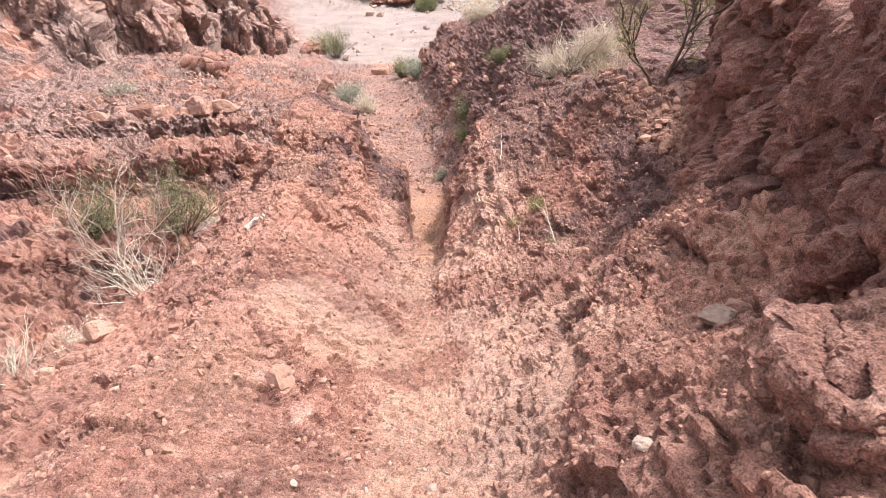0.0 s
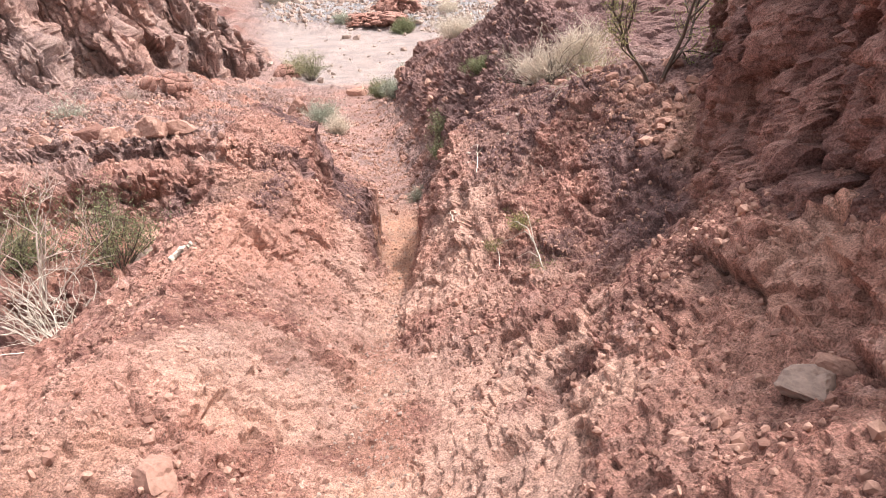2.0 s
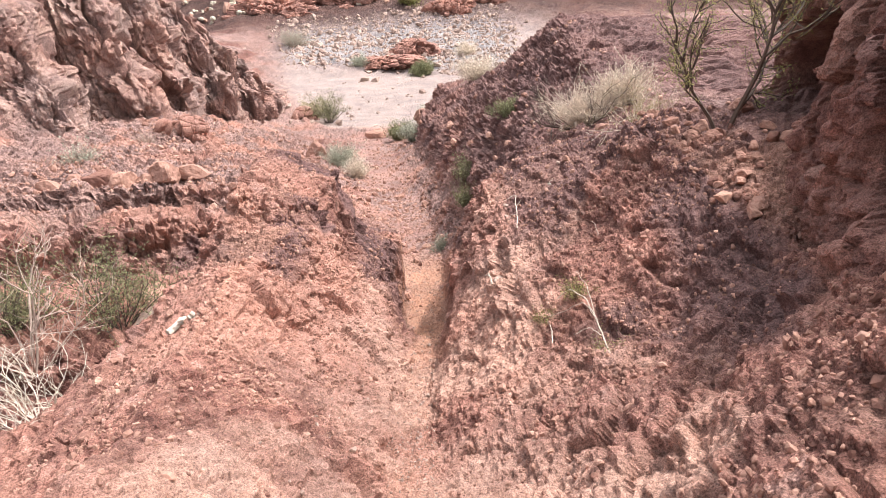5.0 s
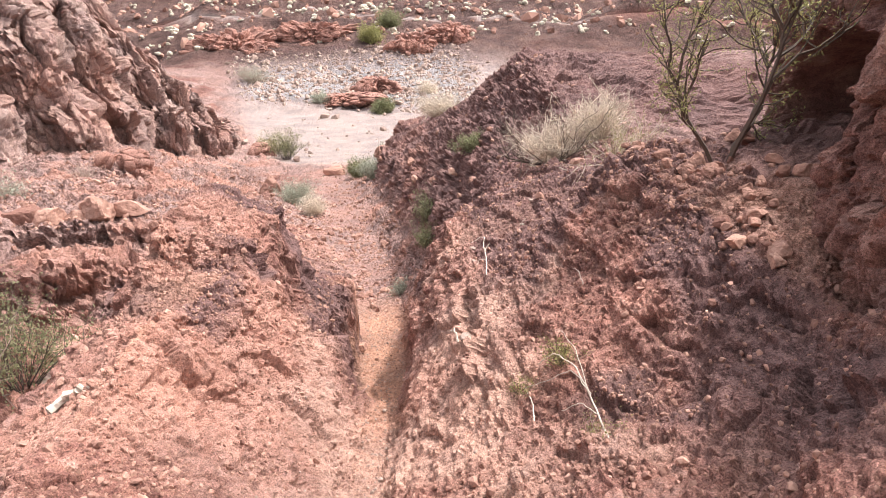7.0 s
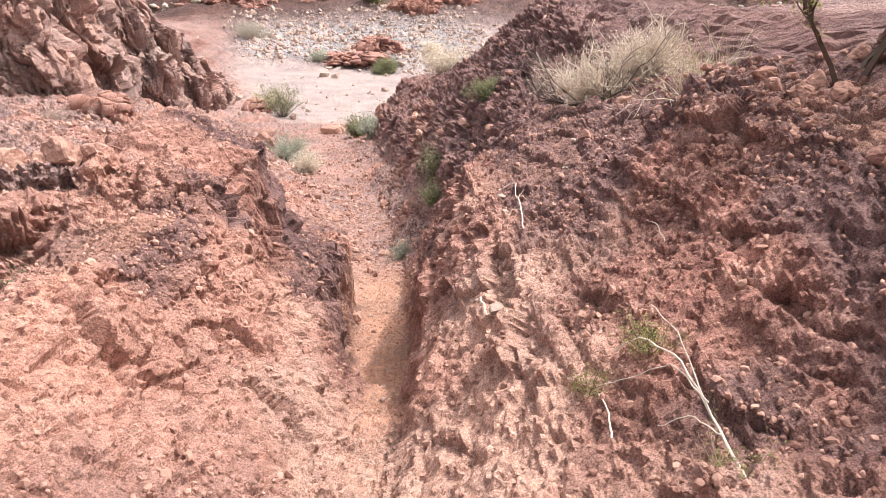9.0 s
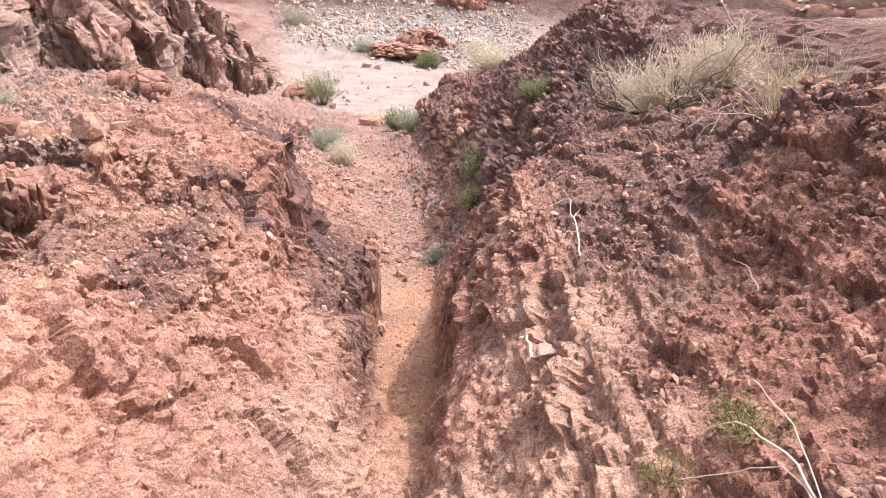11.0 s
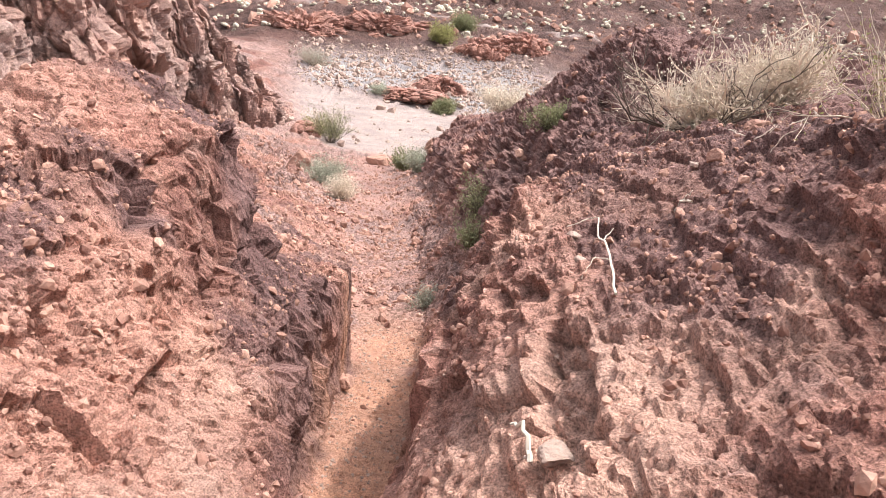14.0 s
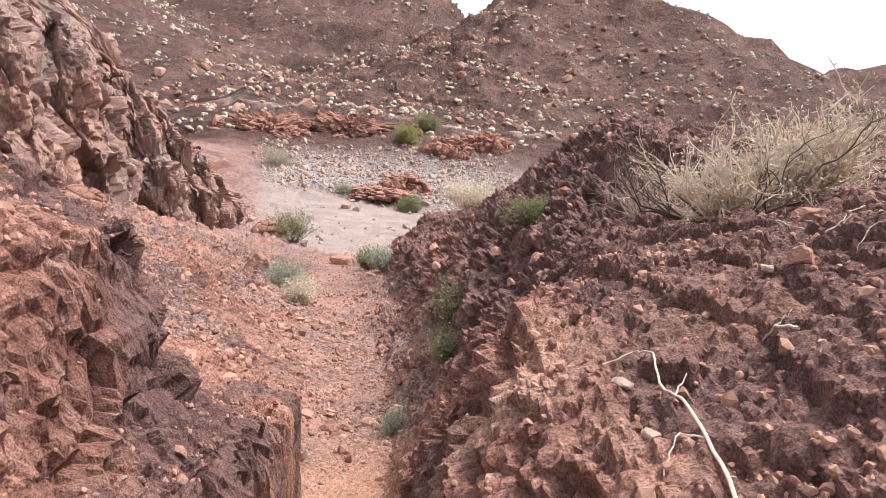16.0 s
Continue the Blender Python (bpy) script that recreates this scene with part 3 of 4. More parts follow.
# ---- stones ----
def stone_material(name, a, b_, seed_scale=1.0):
    m, n, l, b = material(name, 0.9, 0.2)
    info = n.new("ShaderNodeObjectInfo").outputs["Random"]
    isl = n.new("ShaderNodeNewGeometry")
    own = math_node(n, l, "FRACT", math_node(n, l, "ADD", info, isl.outputs["Random Per Island"]))
    pos = n.new("ShaderNodeTexCoord").outputs["Object"]
    base = mix_node(n, l, own, a, b_)
    t = noise_node(n, l, 30 * seed_scale, 6, 0.7, isl.outputs["Position"])
    c = mix_node(n, l, 0.75, base, ramp_node(n, l, t, ((0.3, (0.6, 0.58, 0.58)), (0.5, (1, 1, 1)), (0.7, (1.3, 1.27, 1.25)))), "MULTIPLY")
    l.new(c, b.inputs["Base Color"])
    bump_node(n, l, b, t, 0.5, 0.02)
    return m


RED_STONE = stone_material("red_stone", (0.22, 0.112, 0.088), (0.48, 0.285, 0.22))
PALE_STONE = stone_material("pale_stone", (0.30, 0.21, 0.175), (0.46, 0.35, 0.295))
ICO = bmesh.new()
bmesh.ops.create_icosphere(ICO, subdivisions=1, radius=1)
ICO_V = np.array([v.co for v in ICO.verts])
ICO_F = np.array([[v.index for v in f.verts] for f in ICO.faces])
ICO.free()
ICO = bmesh.new()
bmesh.ops.create_icosphere(ICO, subdivisions=4, radius=1)
BALL_V = np.array([v.co for v in ICO.verts])
BALL_F = np.array([[v.index for v in f.verts] for f in ICO.faces])
ICO.free()
ICO = bmesh.new()
bmesh.ops.create_icosphere(ICO, subdivisions=6, radius=1)
FINE_V = np.array([v.co for v in ICO.verts])
FINE_F = np.array([[v.index for v in f.verts] for f in ICO.faces])
ICO.free()


def mesh_from(name, V, F, mat):
    me = bpy.data.meshes.new(name)
    me.from_pydata(V.tolist() if hasattr(V, "tolist") else V, [], F.tolist() if hasattr(F, "tolist") else F)
    me.materials.append(mat)
    me.update()
    return me


def stone_mesh(name, seed, flat, mat, fine=True):
    """An angular stone about 1 across: a ball cut by random planes, its faces broken a little."""
    rng = np.random.default_rng(seed)
    V = (BALL_V if fine else ICO_V) * 1.0
    for _ in range(11 if fine else 6):
        d = rng.normal(size=3)
        d /= np.linalg.norm(d)
        far_by = np.maximum(V @ d - rng.uniform(0.52, 0.85), 0)
        V = V - far_by[:, None] * d * 0.97
    V = V * np.array([1, rng.uniform(0.65, 0.95), flat])
    if fine:
        c, _own = blocks(V[:, 0] * 2.4 + seed, V[:, 1] * 2.4, V[:, 2] * 2.4, seed)
        V = V * (1 + 0.13 * fbm(V[:, 0] * 3 + seed, V[:, 1] * 3, V[:, 2] * 3, 4, seed, False, 0.65) + 0.07 * c)[:, None]
    return mesh_from(name, V * 0.55, BALL_F if fine else ICO_F, mat)


def fragments(name, label, count, region, sizes, mat, seed, weight=None):
    """Loose chips strewn over the ground: one heap of stuff."""
    rng = np.random.default_rng(seed)
    rows = np.where((gy > region[2]) & (gy < region[3]))[0]
    cols = np.where((gx > region[0]) & (gx < region[1]))[0]
    sub = np.ix_(rows, cols)
    area = (np.gradient(gy)[rows][:, None] * np.gradient(gx)[cols][None, :]) / np.maximum(N[sub][..., 2], 0.25)
    lie = np.clip((N[sub][..., 2] - 0.35) * 2, 0.05, 1)
    w = (area * lie * (weight[sub] if weight is not None else 1)).ravel()
    pick = rng.choice(w.size, count, p=w / w.sum())
    C = P[sub].reshape(-1, 3)[pick]
    s = np.exp(rng.normal(math.log(sizes[0]), sizes[1], count)).clip(sizes[0] * 0.4, sizes[2])
    V = ICO_V[None] * (1 + rng.uniform(-0.38, 0.3, (count, len(ICO_V), 1)))
    V = V * rng.uniform(0.45, 1.0, (count, 1, 3)) * s[:, None, None]
    turn = np.linalg.qr(rng.normal(size=(count, 3, 3)))[0]
    V = np.einsum("nij,nkj->nki", turn, V) + C[:, None] + np.array([0, 0, 0.15]) * s[:, None, None]
    F = ICO_F[None] + (np.arange(count) * len(ICO_V))[:, None, None]
    ob = new(name, mesh_from(name, V.reshape(-1, 3), F.reshape(-1, 3), mat))
    return tagged(ob, label, "gravel", kind="stuff")


clump = 0.3 + smooth(0.0, 0.4, fbm(X * 2.2, Y * 2.2, Z * 0, 2, 201))
fragments("rock_fragments", "broken reddish rock chips lying over the slopes", 20000, (-2.6, 2.6, 1.0, 12), (0.011, 0.5, 0.032), RED_STONE, 1, clump * (1 - 0.93 * on_trail) * (1 - 0.75 * np.clip(zones["pale"], 0, 1)))
fragments("broken_rock", "angular broken reddish rock pieces on the gully's banks", 1300, (-2.5, 2.5, 1.6, 12), (0.016, 0.45, 0.036), RED_STONE, 8, clump ** 2 * (1 - 0.97 * on_trail) * (1 - 0.9 * np.clip(zones["pale"], 0, 1)))
fragments("rubble", "coarse reddish rubble on the farther slopes and trail", 12000, (-9, 3.2, 10.5, 36), (0.03, 0.5, 0.12), RED_STONE, 2, clump * smooth(11.5, 15, Y) * smooth(38, 12, Y) * (1 - 0.97 * on_trail * smooth(15, 13, Y)) * (1 - 0.9 * ridge))
fragments("pale_gravel", "pale gravel scattered over the wash", 5200, (-16, 10, 36, 69), (0.09, 0.6, 0.4), PALE_STONE, 3, 0.02 + zones["grey"])
fragments("hillside_rocks", "dark reddish rocks strewn over the far hillside", 4500, (-45, 55, 70, 170), (0.24, 0.6, 1.2), RED_STONE, 9)
fragments("trail_gravel", "small tan pebbles on the dirt trail", 3500, (-1.0, 0.6, 2.0, 14), (0.007, 0.5, 0.03), PALE_STONE, 4, on_trail + 0.05)

STONES = [stone_mesh("stone", 300 + k, 0.5 + 0.09 * k, RED_STONE) for k in range(6)]
PALES = [stone_mesh("stone", 340 + k, 0.6, PALE_STONE) for k in range(2)]


def lay_stone(x, y, size, kind, label, name="stone", sink=0.12, turn=None, group=""):
    p = drop(x, y)
    ob = new(name, kind)
    ob.matrix_world = pose(p.x, p.y, p.z + size * (0.26 - sink), random.uniform(-14, 14), random.uniform(-14, 14), random.uniform(0, 360) if turn is None else turn) @ Matrix.Diagonal((size, size, size, 1))
    return tagged(ob, label, "stone", group=group)


lay_stone(1.33, 2.93, 0.19, PALES[0], "pale pinkish angular stone resting in a rock nook", turn=20)
lay_stone(1.47, 3.02, 0.15, STONES[2], "dark red stone lying beside a pale stone")
lay_stone(0.75, 2.05, 0.075, PALES[1], "small pale tan stone wedged on the rock slope")
lay_stone(-0.96, 3.5, 0.26, STONES[1], "dark maroon rock set in the orange slope", sink=0.2)
lay_stone(-1.86, 3.75, 0.16, STONES[3], "reddish loose stone on the bank's edge")
lay_stone(-2.0, 3.9, 0.12, STONES[0], "reddish loose stone on the bank's edge")
lay_stone(-1.72, 3.62, 0.11, STONES[4], "reddish loose stone on the bank's edge")
lay_stone(0.47, 8.03, 0.12, PALES[0], "pale flat stone beside a wooden stub", turn=70)
lay_stone(2.05, 11.1, 0.24, STONES[0], "flat dark red slab of rock below the dry bush", sink=0.2, turn=10)
lay_stone(1.29, 9.95, 0.06, PALES[1], "pale rounded stone on the red slope")
lay_stone(1.36, 9.85, 0.10, STONES[5], "reddish brown stone beside a pale stone")
lay_stone(0.62, 9.0, 0.055, PALES[0], "small pale pebble on the red slope")
lay_stone(0.64, 9.35, 0.06, PALES[1], "small pale pebble on the red slope")
lay_stone(-0.62, 11.5, 0.2, STONES[2], "dark grey rock beside the dirt trail")
lay_stone(-3.55, 9.9, 0.55, PALES[0], "large pale pinkish boulder in the hollow", name="boulder", turn=40)
lay_stone(-3.9, 10.7, 0.5, STONES[4], "reddish boulder in the hollow", name="boulder")
lay_stone(-3.4, 6.0, 0.32, STONES[1], "reddish boulder half buried on the slope", name="boulder")
lay_stone(-3.7, 5.5, 0.3, STONES[4], "pinkish boulder half buried on the slope", name="boulder")
for k in range(7):  # the broken ledge above the hollow
    lay_stone(-7.7 + 0.42 * k, 15.35 + 0.14 * k + random.uniform(-0.1, 0.1), random.uniform(0.5, 0.72), STONES[k % 6], "dark-faced reddish block in a broken rock ledge", name="boulder", sink=0.2, turn=random.uniform(-20, 20), group="blocks of the ledge")
lay_stone(-4.6, 26.5, 0.9, STONES[4], "reddish boulder beside the trail", name="boulder")
lay_stone(-3.2, 33.5, 0.9, STONES[2], "reddish boulder at the mouth of the wash", name="boulder")
lay_stone(-1.0, 32.2, 0.8, STONES[5], "dark red boulder at the mouth of the wash", name="boulder")
for _ in range(70):
    x, y = random.uniform(2.0, 2.9), random.uniform(6.6, 9.4)
    lay_stone(x, y, random.uniform(0.05, 0.17), random.choice(STONES), "reddish brown stone fallen below the cave", group="stones below the cave")
for _ in range(60):
    y = random.uniform(3.5, 9.5)
    x = -1.95 - 0.06 * y + random.uniform(-0.45, 0.35)
    lay_stone(x, y, random.uniform(0.03, 0.11), random.choice(STONES), "reddish stone lying along the bank's edge", group="stones on the bank")
for _ in range(30):
    x, y = random.uniform(0.55, 2.2), random.uniform(6.5, 12)
    lay_stone(x, y, random.uniform(0.025, 0.065), random.choice(STONES), "loose reddish stone on the rock slope", group="stones on the slope")
for _ in range(70):
    y = random.uniform(12, 33)
    x = float(np.interp(y, TRAIL[:, 0], TRAIL[:, 1])) + random.uniform(-1.5, 1.2) * (1 + y / 30)
    lay_stone(x, y, random.uniform(0.06, 0.26), random.choice(STONES), "loose reddish stone beside the gravel trail", group="stones by the trail")


def outcrop(x, y, sx, sy, h, seed, label):
    """A low mound of bare rock, broken into blocks."""
    V = FINE_V * np.array([sx, sy, h])
    w = V + np.array([x, y, seed * 3.0])
    a, own_a = blocks(w[:, 0] * 0.9, w[:, 1] * 0.9, w[:, 2] * 0.7, seed, 0.6)
    b_, own_b = blocks(w[:, 0] * 2.9, w[:, 1] * 2.9, w[:, 2] * 2.2, seed + 1, 0.7)
    V = V * (1 + 0.22 * a + 0.12 * b_ + 0.35 * fbm(w[:, 0] * 0.45, w[:, 1] * 0.45, w[:, 2] * 0.45, 4, seed))[:, None]
    me = mesh_from("rock_outcrop", V, FINE_F, GROUND)
    for key, v in (("block", 0.5 * own_a + 0.5 * own_b), ("dark", 0.2 * own_a), ("orange", 0.4 + 0.5 * own_b)):
        me.attributes.new(key, "FLOAT", "POINT").data.foreach_set("value", v.astype(np.float32))
    ob = new("rock_outcrop", me)
    p = drop(x, y)
    ob.location = (p.x, p.y, p.z - 0.15 * h)
    return tagged(ob, label, "rock outcrop")


def boulder(x, y, sx, sy, h, seed, label, sink=0.25):
    """A fractured boulder or knob of bedrock."""
    V = FINE_V * np.array([sx, sy, h])
    w = V + seed * 3.0
    a, own_a = blocks(w[:, 0] * 3.2, w[:, 1] * 3.2, w[:, 2] * 3.2, seed)
    b_, own_b = blocks(w[:, 0] * 9, w[:, 1] * 9, w[:, 2] * 9, seed + 1)
    V = V * (1 + 0.16 * a + 0.09 * b_ + 0.06 * fbm(w[:, 0] * 16, w[:, 1] * 16, w[:, 2] * 16, 3, seed, True))[:, None]
    me = mesh_from("boulder", V, FINE_F, GROUND)
    for key, v in (("block", 0.25 + 0.25 * own_a + 0.25 * own_b), ("dark", 0.25 * own_a), ("pale", 0.3 * own_b)):
        me.attributes.new(key, "FLOAT", "POINT").data.foreach_set("value", v.astype(np.float32))
    ob = new("boulder", me)
    p = drop(x, y)
    ob.location = (p.x, p.y, p.z + h * (1 - 2 * sink) * 0.5)
    return tagged(ob, label, "boulder")


boulder(1.3, 1.62, 0.34, 0.3, 0.2, 411, "large fractured grey-pink boulder at the cliff's foot")
boulder(1.72, 2.1, 0.24, 0.36, 0.2, 412, "fractured dark pink boulder against the cliff")
outcrop(-4.3, 56.6, 2.3, 2.0, 0.6, 401, "low red rock outcrop standing in the pale wash")
outcrop(-2.2, 59.6, 1.9, 1.6, 0.9, 402, "red rock outcrop at the edge of the wash")
outcrop(0.6, 69, 2.2, 1.8, 1.3, 403, "dark red rock outcrop at the foot of the hill")
outcrop(4.2, 71, 2.6, 1.8, 1.2, 404, "dark red rock outcrop at the foot of the hill")
outcrop(-8.5, 73, 4.5, 2.0, 1.5, 405, "long red rock ledge behind the wash")
outcrop(-15.5, 71, 4.0, 2.2, 1.7, 406, "long red rock ledge behind the wash")
outcrop(-7.3, 39.5, 0.8, 0.8, 0.6, 408, "columnar dark rock outcrop at the spur's foot")
outcrop(-7.35, 21.95, 0.75, 0.5, 0.42, 409, "reddish rock overhanging a small dark hollow")


# ---- plants ----
def bark(name, a, b_, thin=0.0):
    m, n, l, b = material(name, 0.85, 0.15)
    g = n.new("ShaderNodeNewGeometry")
    t = noise_node(n, l, 60, 4, 0.6, g.outputs["Position"])
    own = math_node(n, l, "MULTIPLY", math_node(n, l, "ADD", t, g.outputs["Random Per Island"]), 0.5)
    c = mix_node(n, l, own, a, b_)
    l.new(c, b.inputs["Base Color"])
    if thin:
        tr, mx = n.new("ShaderNodeBsdfTranslucent"), n.new("ShaderNodeMixShader")
        mx.inputs[0].default_value = thin
        l.new(c, tr.inputs["Color"])
        l.new(b.outputs[0], mx.inputs[1])
        l.new(tr.outputs[0], mx.inputs[2])
        l.new(mx.outputs[0], n["Material Output"].inputs["Surface"])
    return m


WHITE_WOOD = bark("bleached_wood", (0.40, 0.34, 0.28), (0.74, 0.66, 0.56))
DRY_STEM = bark("dry_straw", (0.50, 0.40, 0.31), (0.88, 0.77, 0.66), 0.3)
DARK_STEM = bark("dark_stem", (0.055, 0.042, 0.036), (0.17, 0.13, 0.105))
PINK_WOOD = bark("grey_pink_twigs", (0.27, 0.20, 0.17), (0.55, 0.44, 0.37))
GREEN = bark("green_leaf", (0.15, 0.155, 0.08), (0.33, 0.33, 0.19), 0.45)
YELLOW_GREEN = bark("yellow_green_leaf", (0.20, 0.20, 0.07), (0.42, 0.39, 0.18), 0.45)
SAGE = bark("grey_green_leaf", (0.25, 0.27, 0.20), (0.50, 0.50, 0.41), 0.45)
STRAW_LEAF = bark("straw_leaf", (0.48, 0.40, 0.32), (0.80, 0.71, 0.59), 0.35)


class Twigs:
    """Gathers tapered branches and leaves into one mesh each."""

    def __init__(self, seed):
        self.rng = np.random.default_rng(seed)
        self.V, self.F, self.LV, self.LF, self.tips = [], [], [], [], []

    def tube(self, pts, r0, r1, sides=4):
        pts = np.array(pts, float)
        base, count = len(self.V), len(pts)
        t = np.gradient(pts, axis=0)
        t /= np.linalg.norm(t, axis=1)[:, None] + 1e-9
        u = np.cross(t, [0.31, 0.17, 0.93])
        u /= np.linalg.norm(u, axis=1)[:, None] + 1e-9
        v = np.cross(t, u)
        for i in range(count):
            r = r0 + (r1 - r0) * i / (count - 1)
            for s in range(sides):
                a = 2 * math.pi * s / sides
                self.V.append(pts[i] + r * (math.cos(a) * u[i] + math.sin(a) * v[i]))
        for i in range(count - 1):
            for s in range(sides):
                a, b_ = base + i * sides + s, base + i * sides + (s + 1) % sides
                self.F.append((a, b_, b_ + sides, a + sides))
        self.F.append(tuple(base + (count - 1) * sides + s for s in range(sides)))

    def grow(self, at, way, length, r, level, bend=0.35, up=0.1, kids=3):
        rng, n = self.rng, 6
        pts, d = [np.array(at, float)], np.array(way, float) / np.linalg.norm(way)
        for _ in range(n):
            d = d + rng.normal(size=3) * bend * 0.45 + np.array([0, 0, up])
            d /= np.linalg.norm(d)
            pts.append(pts[-1] + d * length / n)
        self.tube(pts, r, r * 0.4, 4 if level else 3)
        self.tips += [(p, d) for p in pts[2:]] if level <= 1 else []
        if level > 0:
            for _ in range(kids):
                k = rng.integers(2, n + 1)
                w = d + rng.normal(size=3) * 0.65
                self.grow(pts[k], w, length * rng.uniform(0.4, 0.7), r * 0.55, level - 1, bend, up, kids)

    def leaves(self, per, size, spread, long=1.8):
        rng = self.rng
        for p, d in self.tips:
            for _ in range(per):
                c, a, b_ = p + rng.normal(size=3) * spread, rng.normal(size=3), rng.normal(size=3)
                a = a / np.linalg.norm(a) * size * rng.uniform(0.6, 1.3)
                b_ = b_ - a * (b_ @ a) / (a @ a)
                b_ = b_ / np.linalg.norm(b_) * np.linalg.norm(a) / long
                k = len(self.LV)
                self.LV += [c - a, c + b_ * 0.6 - a * 0.1, c + a, c - b_ * 0.6 - a * 0.1]
                self.LF.append((k, k + 1, k + 2, k + 3))


def bush(name, label, x, y, radius, height, stems, seed, stem_mat, leaf_mat=None, per=2, leaf=0.012, level=1, kids=3, thick=0.006, low=0.25, bend=0.35, sink=0.02, z=None, up=0.08):
    p = drop(x, y) if z is None else Vector((x, y, z))
    root = tagged(new(name), label, "tree" if name == "small_tree" else "bush")
    root.location = (p.x, p.y, p.z - sink)
    tw = Twigs(seed)
    for i in range(stems):
        a, out = tw.rng.uniform(0, 2 * math.pi), tw.rng.uniform(0, 1) ** 0.6
        way = (math.cos(a) * out * radius, math.sin(a) * out * radius, height * tw.rng.uniform(low, 1.0))
        start = (math.cos(a) * 0.12 * radius * out, math.sin(a) * 0.12 * radius * out, 0)
        tw.grow(start, way, np.linalg.norm(way) * tw.rng.uniform(0.75, 1.05), thick * tw.rng.uniform(0.7, 1.3), level, bend, up, kids)
    ob = new("woody_frame", mesh_from("woody_frame", tw.V, tw.F, stem_mat))
    ob.parent = root
    if leaf_mat:
        tw.leaves(per, leaf, leaf * 1.8)
        lf = new("foliage", mesh_from("foliage", tw.LV, tw.LF, leaf_mat))
        lf.parent = root
    return root


# left hollow
bush("dead_bush", "bare bleached white dead bush on the bank's edge", -3.3, 7.0, 0.6, 0.48, 32, 1, WHITE_WOOD, level=2, kids=3, thick=0.0065, low=0.1, bend=0.5)
bush("dead_shrub", "tall bare grey-pink dead shrub in the hollow", -4.6, 9.0, 0.75, 1.3, 8, 2, PINK_WOOD, level=2, kids=5, thick=0.015, low=0.45, bend=0.45)
bush("green_bush", "green feathery bush growing in the hollow", -4.0, 9.9, 0.8, 0.95, 40, 3, DARK_STEM, GREEN, per=3, leaf=0.024, level=1, kids=5, thick=0.006, low=0.35)
bush("green_bush", "green feathery bush growing beside a dead shrub", -5.4, 10.0, 0.65, 0.8, 34, 4, DARK_STEM, GREEN, per=3, leaf=0.024, level=1, kids=5, thick=0.006, low=0.35)
bush("dead_bush", "pale dead bush low on the hollow's slope", -4.1, 5.6, 0.5, 0.4, 26, 5, WHITE_WOOD, level=2, kids=3, thick=0.007, low=0.2)
bush("dry_bush", "pale yellowish dry bush low on the slope", -3.75, 6.1, 0.3, 0.25, 40, 6, DRY_STEM, STRAW_LEAF, per=1, leaf=0.02, thick=0.004)
bush("dry_bush", "small pale dry bush at a rock hollow", -7.9, 20.7, 0.4, 0.42, 40, 7, PINK_WOOD, level=1, kids=4, thick=0.007)
bush("dry_bush", "grey twiggy bush on the rocky slope", -8.1, 17.4, 0.55, 0.5, 44, 8, PINK_WOOD, SAGE, per=1, leaf=0.03, thick=0.007, kids=4)
bush("dry_bush", "straw-coloured dry bush high on the spur", -11.2, 28.5, 0.6, 0.8, 60, 9, DRY_STEM, STRAW_LEAF, per=2, leaf=0.04, thick=0.008, kids=4)
# right bank
bush("dry_bush", "large straw-coloured dry bush on the bank's crest", 1.95, 11.9, 0.5, 0.45, 95, 11, DRY_STEM, STRAW_LEAF, per=2, leaf=0.015, level=1, kids=6, thick=0.010, low=0.3, bend=0.6)
bush("dry_bush", "straw-coloured dry bush with pale green tips on the crest", 2.5, 12.05, 0.42, 0.5, 85, 12, DRY_STEM, STRAW_LEAF, per=2, leaf=0.015, level=1, kids=6, thick=0.010, low=0.4, bend=0.6)
bush("dead_bush", "dark bare sprawling branches beside the dry bush", 1.85, 11.75, 0.62, 0.42, 14, 13, DARK_STEM, level=2, kids=4, thick=0.011, low=0.1, bend=0.5)
bush("dry_bush", "thin pale dry bush on the bank's crest", 1.75, 13.2, 0.45, 0.5, 40, 14, PINK_WOOD, level=1, kids=5, thick=0.004, low=0.3, bend=0.5)
bush("dry_bush", "straw-coloured dry bush beside the small tree", 2.2, 9.9, 0.4, 0.5, 50, 15, DRY_STEM, YELLOW_GREEN, per=1, leaf=0.012, level=1, kids=4, thick=0.004, low=0.3)
bush("small_tree", "leaning thin desert tree with dark trunk and sparse yellow-green leaves", 2.5, 8.45, 0.75, 1.5, 3, 16, DARK_STEM, YELLOW_GREEN, per=6, leaf=0.014, level=2, kids=7, thick=0.02, low=0.6, bend=0.5, sink=0.05)
bush("green_bush", "bright green bush on the steep bank", 1.2, 15.7, 0.3, 0.35, 34, 17, DARK_STEM, GREEN, per=4, leaf=0.02, level=1, kids=4, thick=0.004)
bush("green_bush", "green bush hanging on the slot's wall", 0.35, 14.9, 0.25, 0.4, 26, 18, DARK_STEM, GREEN, per=3, leaf=0.02, level=1, kids=4, thick=0.004)
bush("green_bush", "green bush hanging on the slot's wall", 0.42, 15.9, 0.3, 0.5, 26, 19, DARK_STEM, GREEN, per=3, leaf=0.022, level=1, kids=4, thick=0.004)
bush("sage_bush", "low grey-green plant at the trail's edge", -0.12, 14.9, 0.26, 0.22, 30, 20, PINK_WOOD, SAGE, per=3, leaf=0.018, level=1, kids=3, thick=0.003)
